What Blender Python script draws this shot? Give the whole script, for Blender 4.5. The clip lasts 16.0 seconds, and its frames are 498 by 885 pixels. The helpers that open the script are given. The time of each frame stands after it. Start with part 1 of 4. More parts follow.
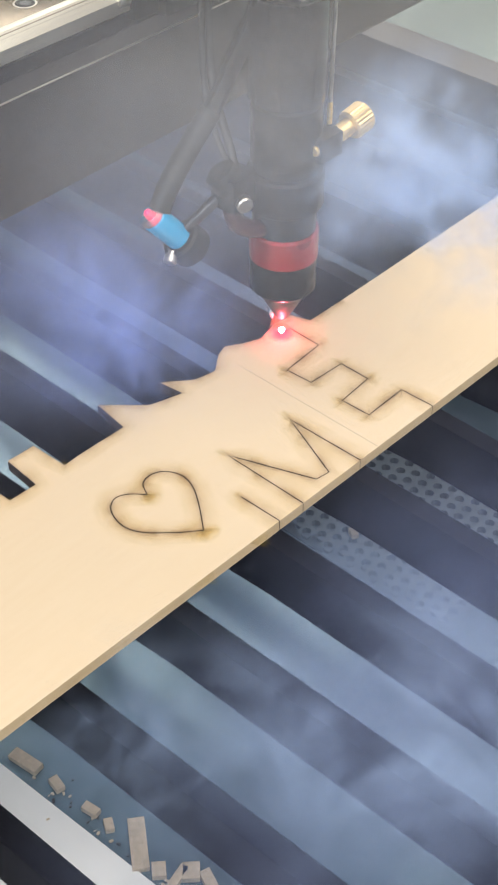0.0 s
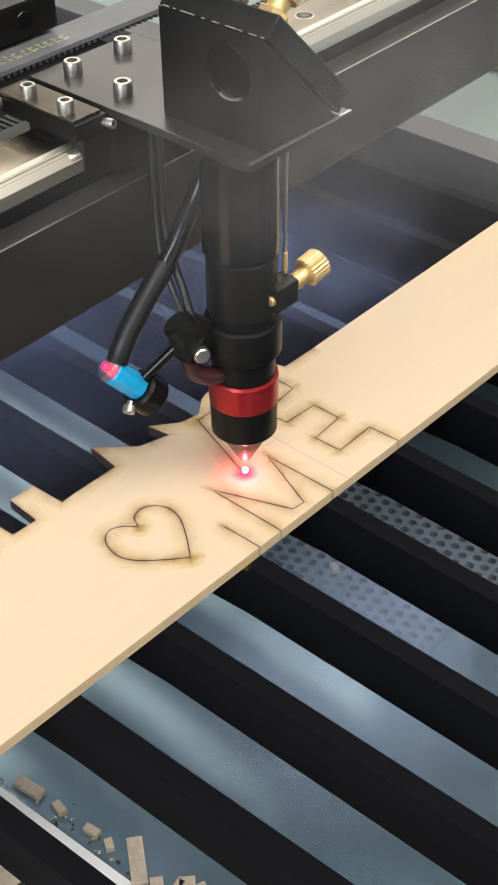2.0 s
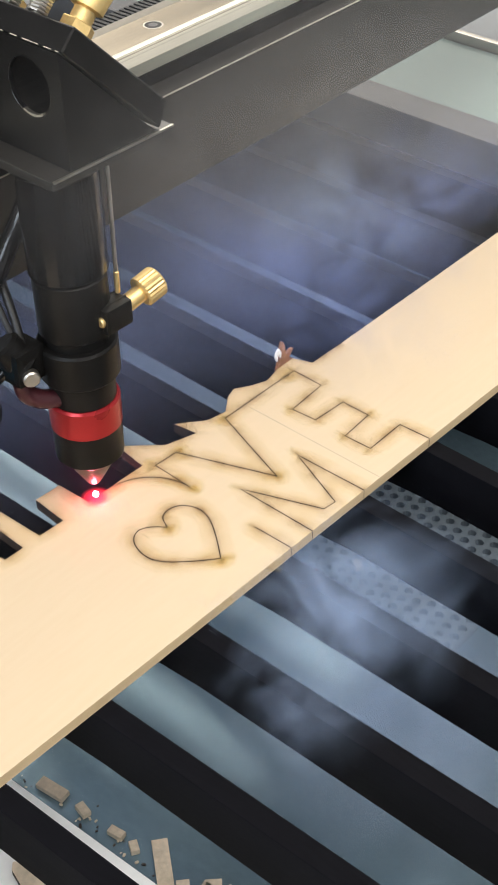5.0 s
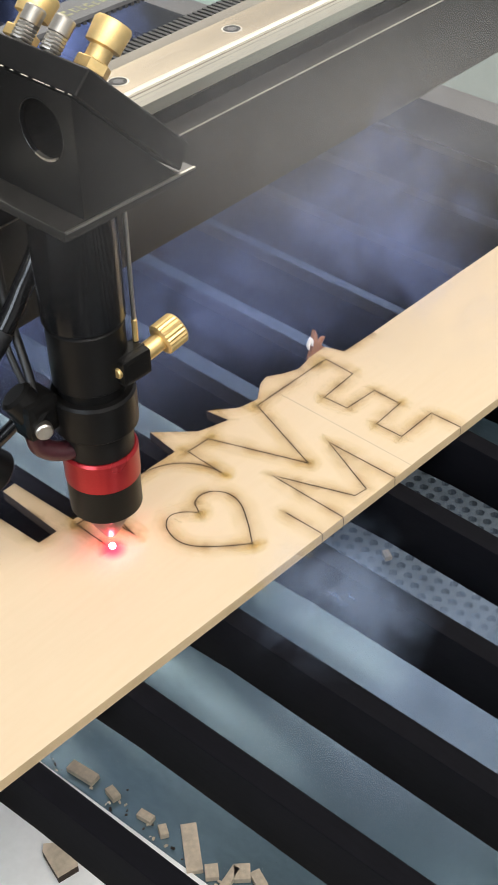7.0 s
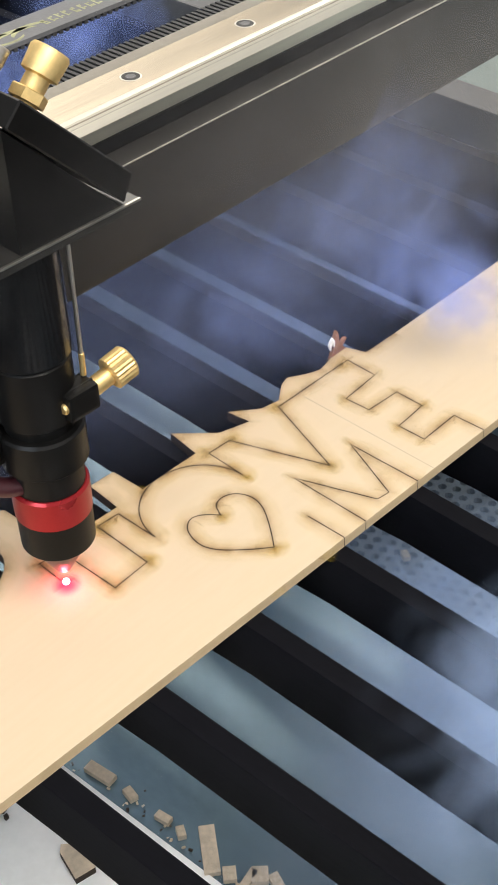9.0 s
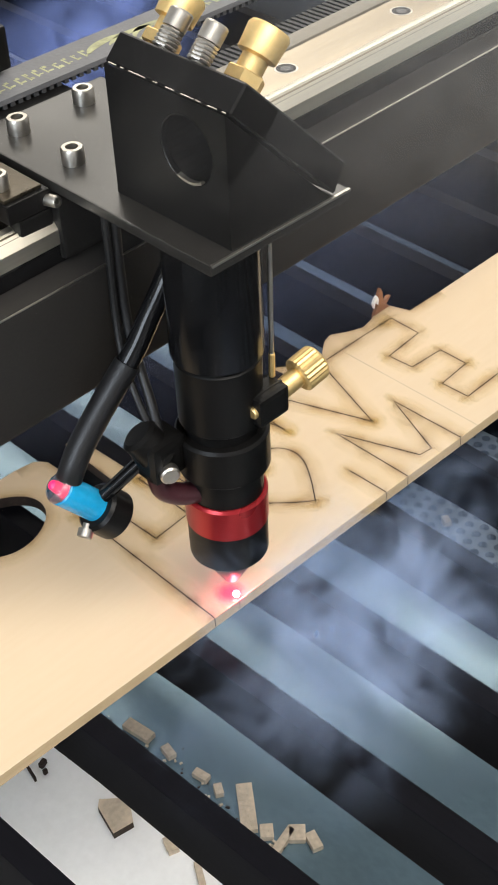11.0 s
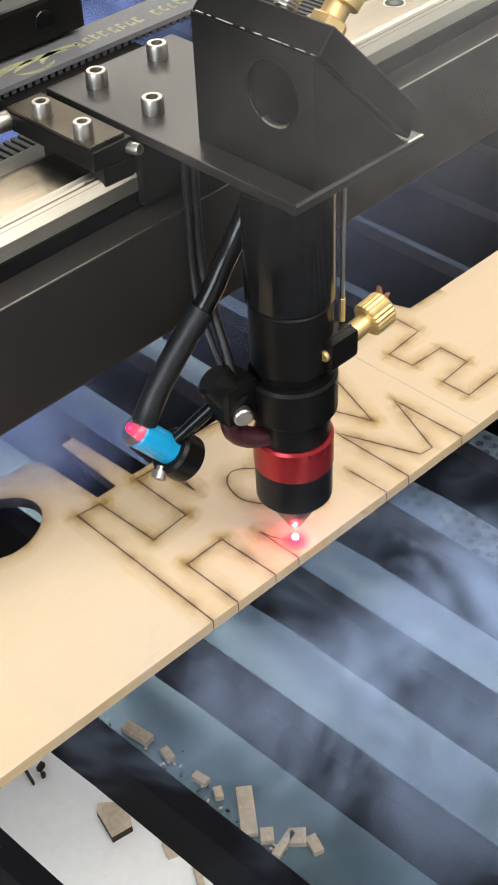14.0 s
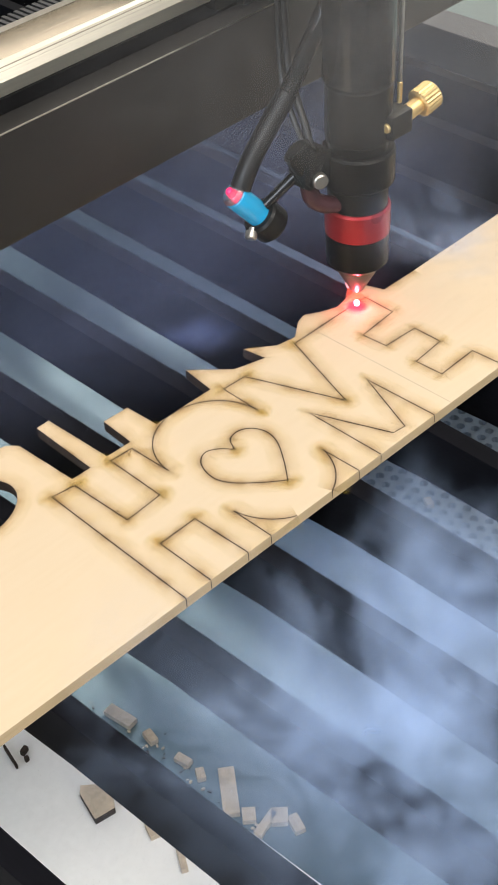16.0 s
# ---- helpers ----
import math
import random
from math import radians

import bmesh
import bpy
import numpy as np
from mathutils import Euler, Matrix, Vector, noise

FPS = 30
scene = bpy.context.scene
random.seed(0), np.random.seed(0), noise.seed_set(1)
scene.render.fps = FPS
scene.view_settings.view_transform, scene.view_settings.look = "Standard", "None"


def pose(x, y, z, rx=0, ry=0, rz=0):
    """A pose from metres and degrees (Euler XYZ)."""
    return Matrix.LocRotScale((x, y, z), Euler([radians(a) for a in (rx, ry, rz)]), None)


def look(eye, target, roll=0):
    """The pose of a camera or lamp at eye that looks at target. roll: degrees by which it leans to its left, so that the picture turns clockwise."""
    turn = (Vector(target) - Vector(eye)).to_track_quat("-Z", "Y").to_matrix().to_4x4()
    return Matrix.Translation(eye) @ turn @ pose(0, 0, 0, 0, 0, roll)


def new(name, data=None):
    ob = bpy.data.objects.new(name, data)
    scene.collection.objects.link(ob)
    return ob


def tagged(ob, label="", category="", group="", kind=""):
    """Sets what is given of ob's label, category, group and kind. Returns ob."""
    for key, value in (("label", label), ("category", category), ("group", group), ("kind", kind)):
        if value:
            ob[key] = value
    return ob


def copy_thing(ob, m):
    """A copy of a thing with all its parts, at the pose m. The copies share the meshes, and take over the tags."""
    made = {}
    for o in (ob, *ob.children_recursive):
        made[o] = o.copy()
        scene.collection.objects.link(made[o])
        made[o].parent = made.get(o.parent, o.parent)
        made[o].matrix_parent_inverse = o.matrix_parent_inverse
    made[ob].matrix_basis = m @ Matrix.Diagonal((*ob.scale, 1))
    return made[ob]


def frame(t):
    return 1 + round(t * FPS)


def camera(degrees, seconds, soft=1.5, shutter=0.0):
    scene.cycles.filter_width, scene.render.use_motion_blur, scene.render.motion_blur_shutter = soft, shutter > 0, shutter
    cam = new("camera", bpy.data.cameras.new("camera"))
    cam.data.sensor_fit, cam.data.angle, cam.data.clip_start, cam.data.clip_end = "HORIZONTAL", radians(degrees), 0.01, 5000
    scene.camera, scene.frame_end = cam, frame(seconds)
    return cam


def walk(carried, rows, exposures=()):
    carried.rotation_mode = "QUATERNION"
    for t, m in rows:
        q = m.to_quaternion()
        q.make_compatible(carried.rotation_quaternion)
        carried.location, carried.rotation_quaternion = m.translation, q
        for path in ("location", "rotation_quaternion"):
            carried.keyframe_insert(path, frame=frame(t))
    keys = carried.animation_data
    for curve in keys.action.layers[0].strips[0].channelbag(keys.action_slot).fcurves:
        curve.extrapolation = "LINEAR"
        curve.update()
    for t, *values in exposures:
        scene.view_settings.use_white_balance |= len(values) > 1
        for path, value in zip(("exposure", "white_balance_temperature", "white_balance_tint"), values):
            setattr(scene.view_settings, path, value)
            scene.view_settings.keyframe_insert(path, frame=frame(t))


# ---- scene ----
# Bench-top laser cutter at work on a strip of plywood. Lengths below are in millimetres, scaled by MM.
MM = 0.001

# ---- camera ----
cam = camera(21.6, 16.0, soft=1.8)
walk(cam, [
    (0.0, pose(-0.1548, -0.2819, 0.3196, 48.24, -0.12, -47.04)),
    (0.5, pose(-0.1765, -0.2966, 0.3484, 49.17, 0.50, -47.40)),
    (1.0, pose(-0.1820, -0.3084, 0.3481, 50.31, 1.03, -47.69)),
    (1.5, pose(-0.1842, -0.3115, 0.3476, 50.78, 0.95, -48.08)),
    (2.0, pose(-0.1817, -0.3117, 0.3414, 50.90, 0.68, -48.28)),
    (2.5, pose(-0.1796, -0.3099, 0.3414, 50.80, 0.50, -48.60)),
    (3.0, pose(-0.1825, -0.3049, 0.3412, 50.82, 0.21, -48.99)),
    (3.5, pose(-0.1822, -0.3022, 0.3401, 50.74, 0.43, -48.95)),
    (4.0, pose(-0.1813, -0.2982, 0.3381, 50.54, 0.58, -48.95)),
    (6.5, pose(-0.1846, -0.2989, 0.3396, 50.43, 1.28, -47.00)),
    (7.0, pose(-0.1863, -0.3006, 0.3382, 50.29, 1.34, -46.97)),
    (7.5, pose(-0.1858, -0.3014, 0.3374, 50.08, 1.47, -46.70)),
    (8.0, pose(-0.1852, -0.2997, 0.3353, 49.96, 1.54, -46.76)),
    (8.5, pose(-0.1842, -0.2968, 0.3369, 49.82, 1.53, -46.54)),
    (9.0, pose(-0.1852, -0.2934, 0.3393, 49.90, 1.40, -46.44)),
    (9.5, pose(-0.1890, -0.2935, 0.3358, 49.67, 1.47, -45.98)),
    (12.0, pose(-0.1905, -0.2984, 0.3294, 49.17, 2.22, -44.44)),
    (12.5, pose(-0.1903, -0.2967, 0.3298, 49.39, 2.10, -44.45)),
    (13.0, pose(-0.1922, -0.2922, 0.3321, 49.34, 1.94, -44.25)),
    (13.5, pose(-0.1895, -0.2917, 0.3286, 49.24, 2.07, -44.34)),
    (14.0, pose(-0.1867, -0.2939, 0.3263, 49.16, 2.20, -44.82)),
    (14.5, pose(-0.1852, -0.2970, 0.3252, 49.13, 2.45, -45.16)),
    (15.0, pose(-0.1853, -0.3006, 0.3241, 49.33, 2.52, -45.44)),
    (15.5, pose(-0.1855, -0.3030, 0.3253, 49.40, 2.72, -45.53)),
    (16.0, pose(-0.1844, -0.3045, 0.3239, 48.90, 2.66, -45.33)),
], exposures=[(0.0, 0.43), (16.0, 0.43)])

scene.cycles.transparent_max_bounces = 48

# ---- light: bright workshop, unseen stand-in lamps: cool from one side, warm above and behind ----
world = bpy.data.worlds.new("workshop")
scene.world = world
world.use_nodes = True
world.node_tree.nodes["Background"].inputs["Color"].default_value = (1.0, 0.97, 0.95, 1)
world.node_tree.nodes["Background"].inputs["Strength"].default_value = 0.8


def area_lamp(name, eye, target, size, watts, colour):
    lamp = bpy.data.lights.new(name, "AREA")
    lamp.shape, lamp.size, lamp.size_y = "RECTANGLE", size[0], size[1]
    lamp.energy, lamp.color = watts, colour
    ob = new(name, lamp)
    ob.matrix_basis = look(eye, target)
    return ob


area_lamp("ceiling_lamp", (0.0, -1.1, 2.1), (0.1, 0, 0), (1.8, 1.2), 46, (1.0, 0.945, 0.87))
area_lamp("rear_fill", (1.7, 1.5, 1.7), (0.1, 0, 0.1), (2.2, 1.2), 27, (1.0, 0.93, 0.82))
area_lamp("side_fill", (-2.35, -0.75, 1.15), (0.0, -0.2, 0.1), (1.3, 1.3), 34, (0.76, 0.87, 1.0))


# ---- materials ----
def material(name, colour, rough=0.5, metal=0.0, vary=0.15, scale=60.0, bump=0.1, fine=900.0, alt=None, stretch=(1, 1, 1), coat=0.0, emit=None, spec=0.5):
    """A principled surface whose colour drifts at a coarse and a fine scale, with a fine relief."""
    m = bpy.data.materials.new(name)
    m.use_nodes = True
    nt = m.node_tree
    b = nt.nodes["Principled BSDF"]
    tc = nt.nodes.new("ShaderNodeTexCoord")
    mp = nt.nodes.new("ShaderNodeMapping")
    mp.inputs["Scale"].default_value = stretch
    nt.links.new(tc.outputs["Object"], mp.inputs["Vector"])
    n1 = nt.nodes.new("ShaderNodeTexNoise")
    n1.inputs["Scale"].default_value, n1.inputs["Detail"].default_value = scale, 4
    n2 = nt.nodes.new("ShaderNodeTexNoise")
    n2.inputs["Scale"].default_value, n2.inputs["Detail"].default_value = fine, 2
    for n in (n1, n2):
        nt.links.new(mp.outputs["Vector"], n.inputs["Vector"])
    add = nt.nodes.new("ShaderNodeMath")
    add.operation = "MULTIPLY_ADD"
    nt.links.new(n2.outputs["Fac"], add.inputs[0])
    add.inputs[1].default_value = 0.4
    nt.links.new(n1.outputs["Fac"], add.inputs[2])
    ramp = nt.nodes.new("ShaderNodeValToRGB")
    lo = alt if alt else tuple(c * (1 - vary) for c in colour)
    hi = colour if alt else tuple(min(1, c * (1 + vary)) for c in colour)
    ramp.color_ramp.elements[0].position, ramp.color_ramp.elements[1].position = 0.45, 0.95
    ramp.color_ramp.elements[0].color, ramp.color_ramp.elements[1].color = (*lo, 1), (*hi, 1)
    nt.links.new(add.outputs[0], ramp.inputs["Fac"])
    nt.links.new(ramp.outputs["Color"], b.inputs["Base Color"])
    rr = nt.nodes.new("ShaderNodeMapRange")
    rr.inputs["To Min"].default_value, rr.inputs["To Max"].default_value = max(0.03, rough - 0.08), min(1, rough + 0.1)
    nt.links.new(n1.outputs["Fac"], rr.inputs["Value"])
    nt.links.new(rr.outputs["Result"], b.inputs["Roughness"])
    b.inputs["Metallic"].default_value = metal
    b.inputs["Coat Weight"].default_value = coat
    b.inputs["Specular IOR Level"].default_value = spec
    if bump:
        bp = nt.nodes.new("ShaderNodeBump")
        bp.inputs["Strength"].default_value, bp.inputs["Distance"].default_value = bump, 0.0004
        nt.links.new(n2.outputs["Fac"], bp.inputs["Height"])
        nt.links.new(bp.outputs["Normal"], b.inputs["Normal"])
    if emit:
        b.inputs["Emission Color"].default_value, b.inputs["Emission Strength"].default_value = (*emit[0], 1), emit[1]
    return m


BLACK = material("black_anodised", (0.006, 0.0057, 0.0055), 0.34, 0.0, 0.3, 40, 0.05, 1500, spec=0.17)
BLACK_GLOSS = material("black_gloss_tube", (0.006, 0.006, 0.0066), 0.15, 0.0, 0.3, 60, 0.02, 1200, coat=0.03, spec=0.32)
BLACK_RUBBER = material("black_rubber", (0.007, 0.007, 0.0075), 0.45, 0.0, 0.3, 80, 0.2, 900)
BLACK_SATIN = material("black_satin_plate", (0.02, 0.0185, 0.0165), 0.32, 0.0, 0.3, 30, 0.05, 1200, spec=0.5)
BEAM_PAINT = material("black_beam_paint", (0.022, 0.0205, 0.019), 0.42, 0.0, 0.25, 15, 0.03, 1400, spec=0.3)
SLAT = material("black_slat", (0.005, 0.005, 0.0065), 0.6, 0.0, 0.35, 25, 0.15, 700, stretch=(1, 0.15, 1), spec=0.03)
STEEL = material("bright_steel", (0.5, 0.47, 0.42), 0.36, 1.0, 0.12, 90, 0.05, 1200)
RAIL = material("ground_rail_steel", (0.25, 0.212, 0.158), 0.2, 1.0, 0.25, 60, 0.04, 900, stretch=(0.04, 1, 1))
# paler copy of the rail steel, paints the bright reflection along the flank
RAIL_LIT = material("rail_steel_lit_flank", (0.9, 0.83, 0.7), 0.36, 1.0, 0.15, 60, 0.04, 900, stretch=(0.04, 1, 1))
SCREW_DARK = material("screw_socket", (0.02, 0.02, 0.02), 0.5, 0.6, 0.2)
BRASS = material("brass", (0.84, 0.62, 0.28), 0.5, 1.0, 0.12, 120, 0.06, 900)
RED = material("red_anodised", (0.34, 0.016, 0.02), 0.28, 0.55, 0.15, 50, 0.04, 1500)
DARK_RED = material("dark_red_fitting", (0.05, 0.012, 0.016), 0.35, 0.2, 0.3)
BLUE = material("blue_shrink_wrap", (0.01, 0.33, 0.62), 0.22, 0.0, 0.15, 150, 0.2, 500)
BRONZE = material("worn_bare_bar", (0.085, 0.07, 0.048), 0.3, 0.8, 0.3, 60, 0.1, 700)
SPLINTER = material("scorched_splinter", (0.3, 0.13, 0.05), 0.7, 0.0, 0.4, 120, 0.3, 500)
BELT = material("belt_grey", (0.13, 0.13, 0.135), 0.6, 0.0, 0.2, 60, 0.25, 800)
BELT_DARK = material("belt_teeth", (0.045, 0.045, 0.047), 0.6, 0.0, 0.2, 60, 0.2, 800)
PRINT = material("yellow_print", (0.3, 0.3, 0.16), 0.6, 0.0, 0.4, 200)
TRAY = material("tray_grey_blue", (0.215, 0.315, 0.375), 0.16, 0.6, 0.2, 7, 0.08, 300, stretch=(1, 0.5, 1))
WHITE = material("white_liner", (0.93, 0.935, 0.93), 0.35, 0.0, 0.06, 14, 0.1, 300)
GREEN = material("green_grey_panel", (0.2, 0.28, 0.26), 0.4, 0.0, 0.12, 6, 0.05, 300)
TAN = material("tan_strip", (0.3, 0.27, 0.22), 0.5, 0.1, 0.2, 12, 0.1, 300)
FRAME_GREY = material("grey_frame", (0.1, 0.1, 0.105), 0.5, 0.1, 0.2, 12, 0.1, 300)
CABINET = material("cabinet_paint", (0.33, 0.35, 0.37), 0.5, 0.0, 0.15, 4, 0.05, 200)
PLY = material("birch_ply", (0.685, 0.545, 0.38), 0.62, 0.0, 0.1, 9, 0.12, 420, alt=(0.65, 0.5, 0.325), stretch=(0.12, 1, 1), spec=0.2)
FLOOR = material("concrete", (0.3, 0.29, 0.28), 0.8, 0.0, 0.2, 3, 0.2, 120)
DULL_PLY = material("dusty_ply", (0.6, 0.5, 0.38), 0.75, 0.0, 0.3, 60, 0.2, 420)
GRILLE = material("grille_grey", (0.15, 0.185, 0.215), 0.45, 0.1, 0.2, 20)
HOLE_SHADE = material("hole_shade_grey", (0.085, 0.11, 0.125), 0.7, 0.1, 0.3, 30)
BORE = material("bore_black", (0.011, 0.0105, 0.01), 0.8, 0.0, 0.2, 60, spec=0.0)
PLY_EDGE = material("ply_edge", (0.64, 0.5, 0.32), 0.7, 0.0, 0.3, 30, 0.3, 500, alt=(0.5, 0.36, 0.2), stretch=(0.1, 1, 8))
CHAR = material("charred_edge", (0.03, 0.017, 0.01), 0.8, 0.0, 0.5, 150, 0.3, 600)
CUT = material("burnt_cut", (0.02, 0.012, 0.008), 0.9, 0.0, 0.3, 200)
CLEAR = material("clear_glue", (0.6, 0.6, 0.62), 0.12, 0.0, 0.1)
CLEAR.node_tree.nodes["Principled BSDF"].inputs["Transmission Weight"].default_value = 0.9
RED_TIP = material("red_diode", (0.8, 0.02, 0.1), 0.3, emit=((1.0, 0.01, 0.12), 0.9))
SPOT = material("laser_spot_glow", (1, 0.3, 0.3), 0.5, emit=((1.0, 0.09, 0.13), 330.0))
TIP = material("sooty_nozzle_metal", (0.2, 0.16, 0.15), 0.5, 1.0, 0.3, 200, 0.05, 900)
WALL = material("workshop_wall_paint", (0.7, 0.705, 0.71), 0.8, 0.0, 0.06, 2, 0.1, 60)
SEAM = material("veneer_seam", (0.42, 0.34, 0.25), 0.8, 0.0, 0.3, 80)


def dot_material():
    """Painted red halo: glow that fades outwards from the middle of a small disc."""
    m = bpy.data.materials.new("painted_red_halo")
    m.use_nodes = True
    nt = m.node_tree
    nt.nodes.remove(nt.nodes["Principled BSDF"])
    glow, clear, mix = nt.nodes.new("ShaderNodeEmission"), nt.nodes.new("ShaderNodeBsdfTransparent"), nt.nodes.new("ShaderNodeMixShader")
    glow.inputs["Color"].default_value, glow.inputs["Strength"].default_value = (1.0, 0.025, 0.06, 1), 2.6
    tc, sep, fade = nt.nodes.new("ShaderNodeTexCoord"), nt.nodes.new("ShaderNodeVectorMath"), nt.nodes.new("ShaderNodeMapRange")
    sep.operation = "LENGTH"
    nt.links.new(tc.outputs["Object"], sep.inputs[0])
    nt.links.new(sep.outputs["Value"], fade.inputs["Value"])
    fade.interpolation_type = "SMOOTHSTEP"
    for key, value in (("From Min", 0.0008), ("From Max", 0.0068), ("To Min", 0.9), ("To Max", 0.0)):
        fade.inputs[key].default_value = value
    nt.links.new(fade.outputs["Result"], mix.inputs["Fac"])
    nt.links.new(clear.outputs[0], mix.inputs[1])
    nt.links.new(glow.outputs[0], mix.inputs[2])
    nt.links.new(mix.outputs[0], nt.nodes["Material Output"].inputs["Surface"])
    return m


DOT = dot_material()


# ---- mesh helpers ----
def part(name, bm, mat, parent=None, label="", smooth=False):
    """Links a bmesh as one mesh object, under parent if given."""
    me = bpy.data.meshes.new(name)
    bmesh.ops.recalc_face_normals(bm, faces=bm.faces)
    if smooth:
        for f in bm.faces:
            f.smooth = True
        for e in bm.edges:
            if len(e.link_faces) == 2 and e.calc_face_angle(0) > 0.6:
                e.smooth = False
    bm.to_mesh(me)
    bm.free()
    for m in mat if isinstance(mat, (list, tuple)) else [mat]:
        me.materials.append(m)
    ob = new(name, me)
    if parent:
        ob.parent = parent
    if label:
        tagged(ob, label)
    return ob


def thing(name, label, category, at=(0, 0, 0), group=""):
    ob = new(name)
    ob.empty_display_size = 0.01
    ob.location = Vector(at) * MM
    return tagged(ob, label, category, group)


def box(x0, x1, y0, y1, z0, z1, bevel=0.0, bm=None):
    bm = bm or bmesh.new()
    vs = [bm.verts.new((x * MM, y * MM, z * MM)) for z in (z0, z1) for y in (y0, y1) for x in (x0, x1)]
    fs = [bm.faces.new([vs[i] for i in q]) for q in ((0, 2, 3, 1), (4, 5, 7, 6), (0, 1, 5, 4), (2, 6, 7, 3), (0, 4, 6, 2), (1, 3, 7, 5))]
    if bevel:
        es = list({e for f in fs for e in f.edges})
        bmesh.ops.bevel(bm, geom=es, offset=bevel * MM, segments=2, affect="EDGES", profile=0.7)
    return bm


def frame_of(p0, p1):
    w = (Vector(p1) - Vector(p0)).normalized()
    return w.to_track_quat("Z", "Y").to_matrix()


def lathe(p0, p1, profile, seg=32, bm=None, caps=True):
    """Turned part: profile rows (distance from p0 towards p1, radius), closed at both ends."""
    bm = bm or bmesh.new()
    p0 = Vector(p0)
    m = frame_of(p0, p1)
    rings = []
    for h, r in profile:
        rings.append([bm.verts.new((p0 + m @ Vector((r * math.cos(2 * math.pi * i / seg), r * math.sin(2 * math.pi * i / seg), h))) * MM) for i in range(seg)])
    for a, b in zip(rings, rings[1:]):
        for i in range(seg):
            bm.faces.new((a[i], a[(i + 1) % seg], b[(i + 1) % seg], b[i]))
    if caps:
        bm.faces.new(rings[0][::-1])
        bm.faces.new(rings[-1])
    return bm


def rod(p0, p1, r, seg=20, chamfer=0.3, bm=None):
    h = (Vector(p1) - Vector(p0)).length
    c = min(chamfer, h * 0.3, r * 0.5)
    return lathe(p0, p1, [(0, r - c), (c, r), (h - c, r), (h, r - c)], seg, bm)


def smooth_path(points, steps=8):
    """A smooth line through the points (Catmull-Rom)."""
    ps = [Vector(p) for p in points]
    ps = [ps[0] * 2 - ps[1]] + ps + [ps[-1] * 2 - ps[-2]]
    out = []
    for i in range(1, len(ps) - 2):
        a, b, c, d = ps[i - 1:i + 3]
        for k in range(steps):
            t = k / steps
            out.append(0.5 * ((2 * b) + (c - a) * t + (2 * a - 5 * b + 4 * c - d) * t * t + (3 * b - a - 3 * c + d) * t ** 3))
    return out + [ps[-2]]


def hose(points, r, seg=14, steps=8, bm=None):
    bm = bm or bmesh.new()
    path = smooth_path(points, steps)
    rings = []
    for i, p in enumerate(path):
        d = (path[min(i + 1, len(path) - 1)] - path[max(i - 1, 0)]).normalized()
        side = d.cross(Vector((0.3, 1, 0.1))).normalized()
        up = d.cross(side)
        rings.append([bm.verts.new((p + (side * math.cos(2 * math.pi * k / seg) + up * math.sin(2 * math.pi * k / seg)) * r) * MM) for k in range(seg)])
    for a, b in zip(rings, rings[1:]):
        for k in range(seg):
            bm.faces.new((a[k], a[(k + 1) % seg], b[(k + 1) % seg], b[k]))
    bm.faces.new(rings[0][::-1])
    bm.faces.new(rings[-1])
    return bm


def prism(outline, lo, hi, axis="z", bm=None):
    """A straight prism over an outline; axis says along which way it is drawn out."""
    bm = bm or bmesh.new()

    def place(a, b, c):
        return {"z": (a, b, c), "y": (a, c, b), "x": (c, a, b)}[axis]
    rows = [[bm.verts.new(Vector(place(a, b, c)) * MM) for a, b in outline] for c in (lo, hi)]
    bm.faces.new(rows[0][::-1])
    bm.faces.new(rows[1])
    n = len(outline)
    for i in range(n):
        bm.faces.new((rows[0][i], rows[0][(i + 1) % n], rows[1][(i + 1) % n], rows[1][i]))
    return bm


def cap_screw(parent, base, way, r, h, name="cap_screw", label="bright steel socket-head screw"):
    """A socket-head screw: knurled head with a recessed hexagon."""
    base, way = Vector(base), Vector(way).normalized()
    top = base + way * h
    bm = lathe(base, top, [(0, r), (h * 0.85, r), (h, r * 0.88), (h, r * 0.55), (h * 0.55, r * 0.5)], 18)
    head = part(name, bm, STEEL, parent, label, True)
    part("socket", lathe(base + way * h * 0.6, base + way * h * 0.62, [(0, r * 0.5), (h * 0.02, r * 0.5)], 6), SCREW_DARK, head)
    return head


# ---- the cutter's bed ----
SLAT_TOP = -4.6
TRAY_Z = -187.0


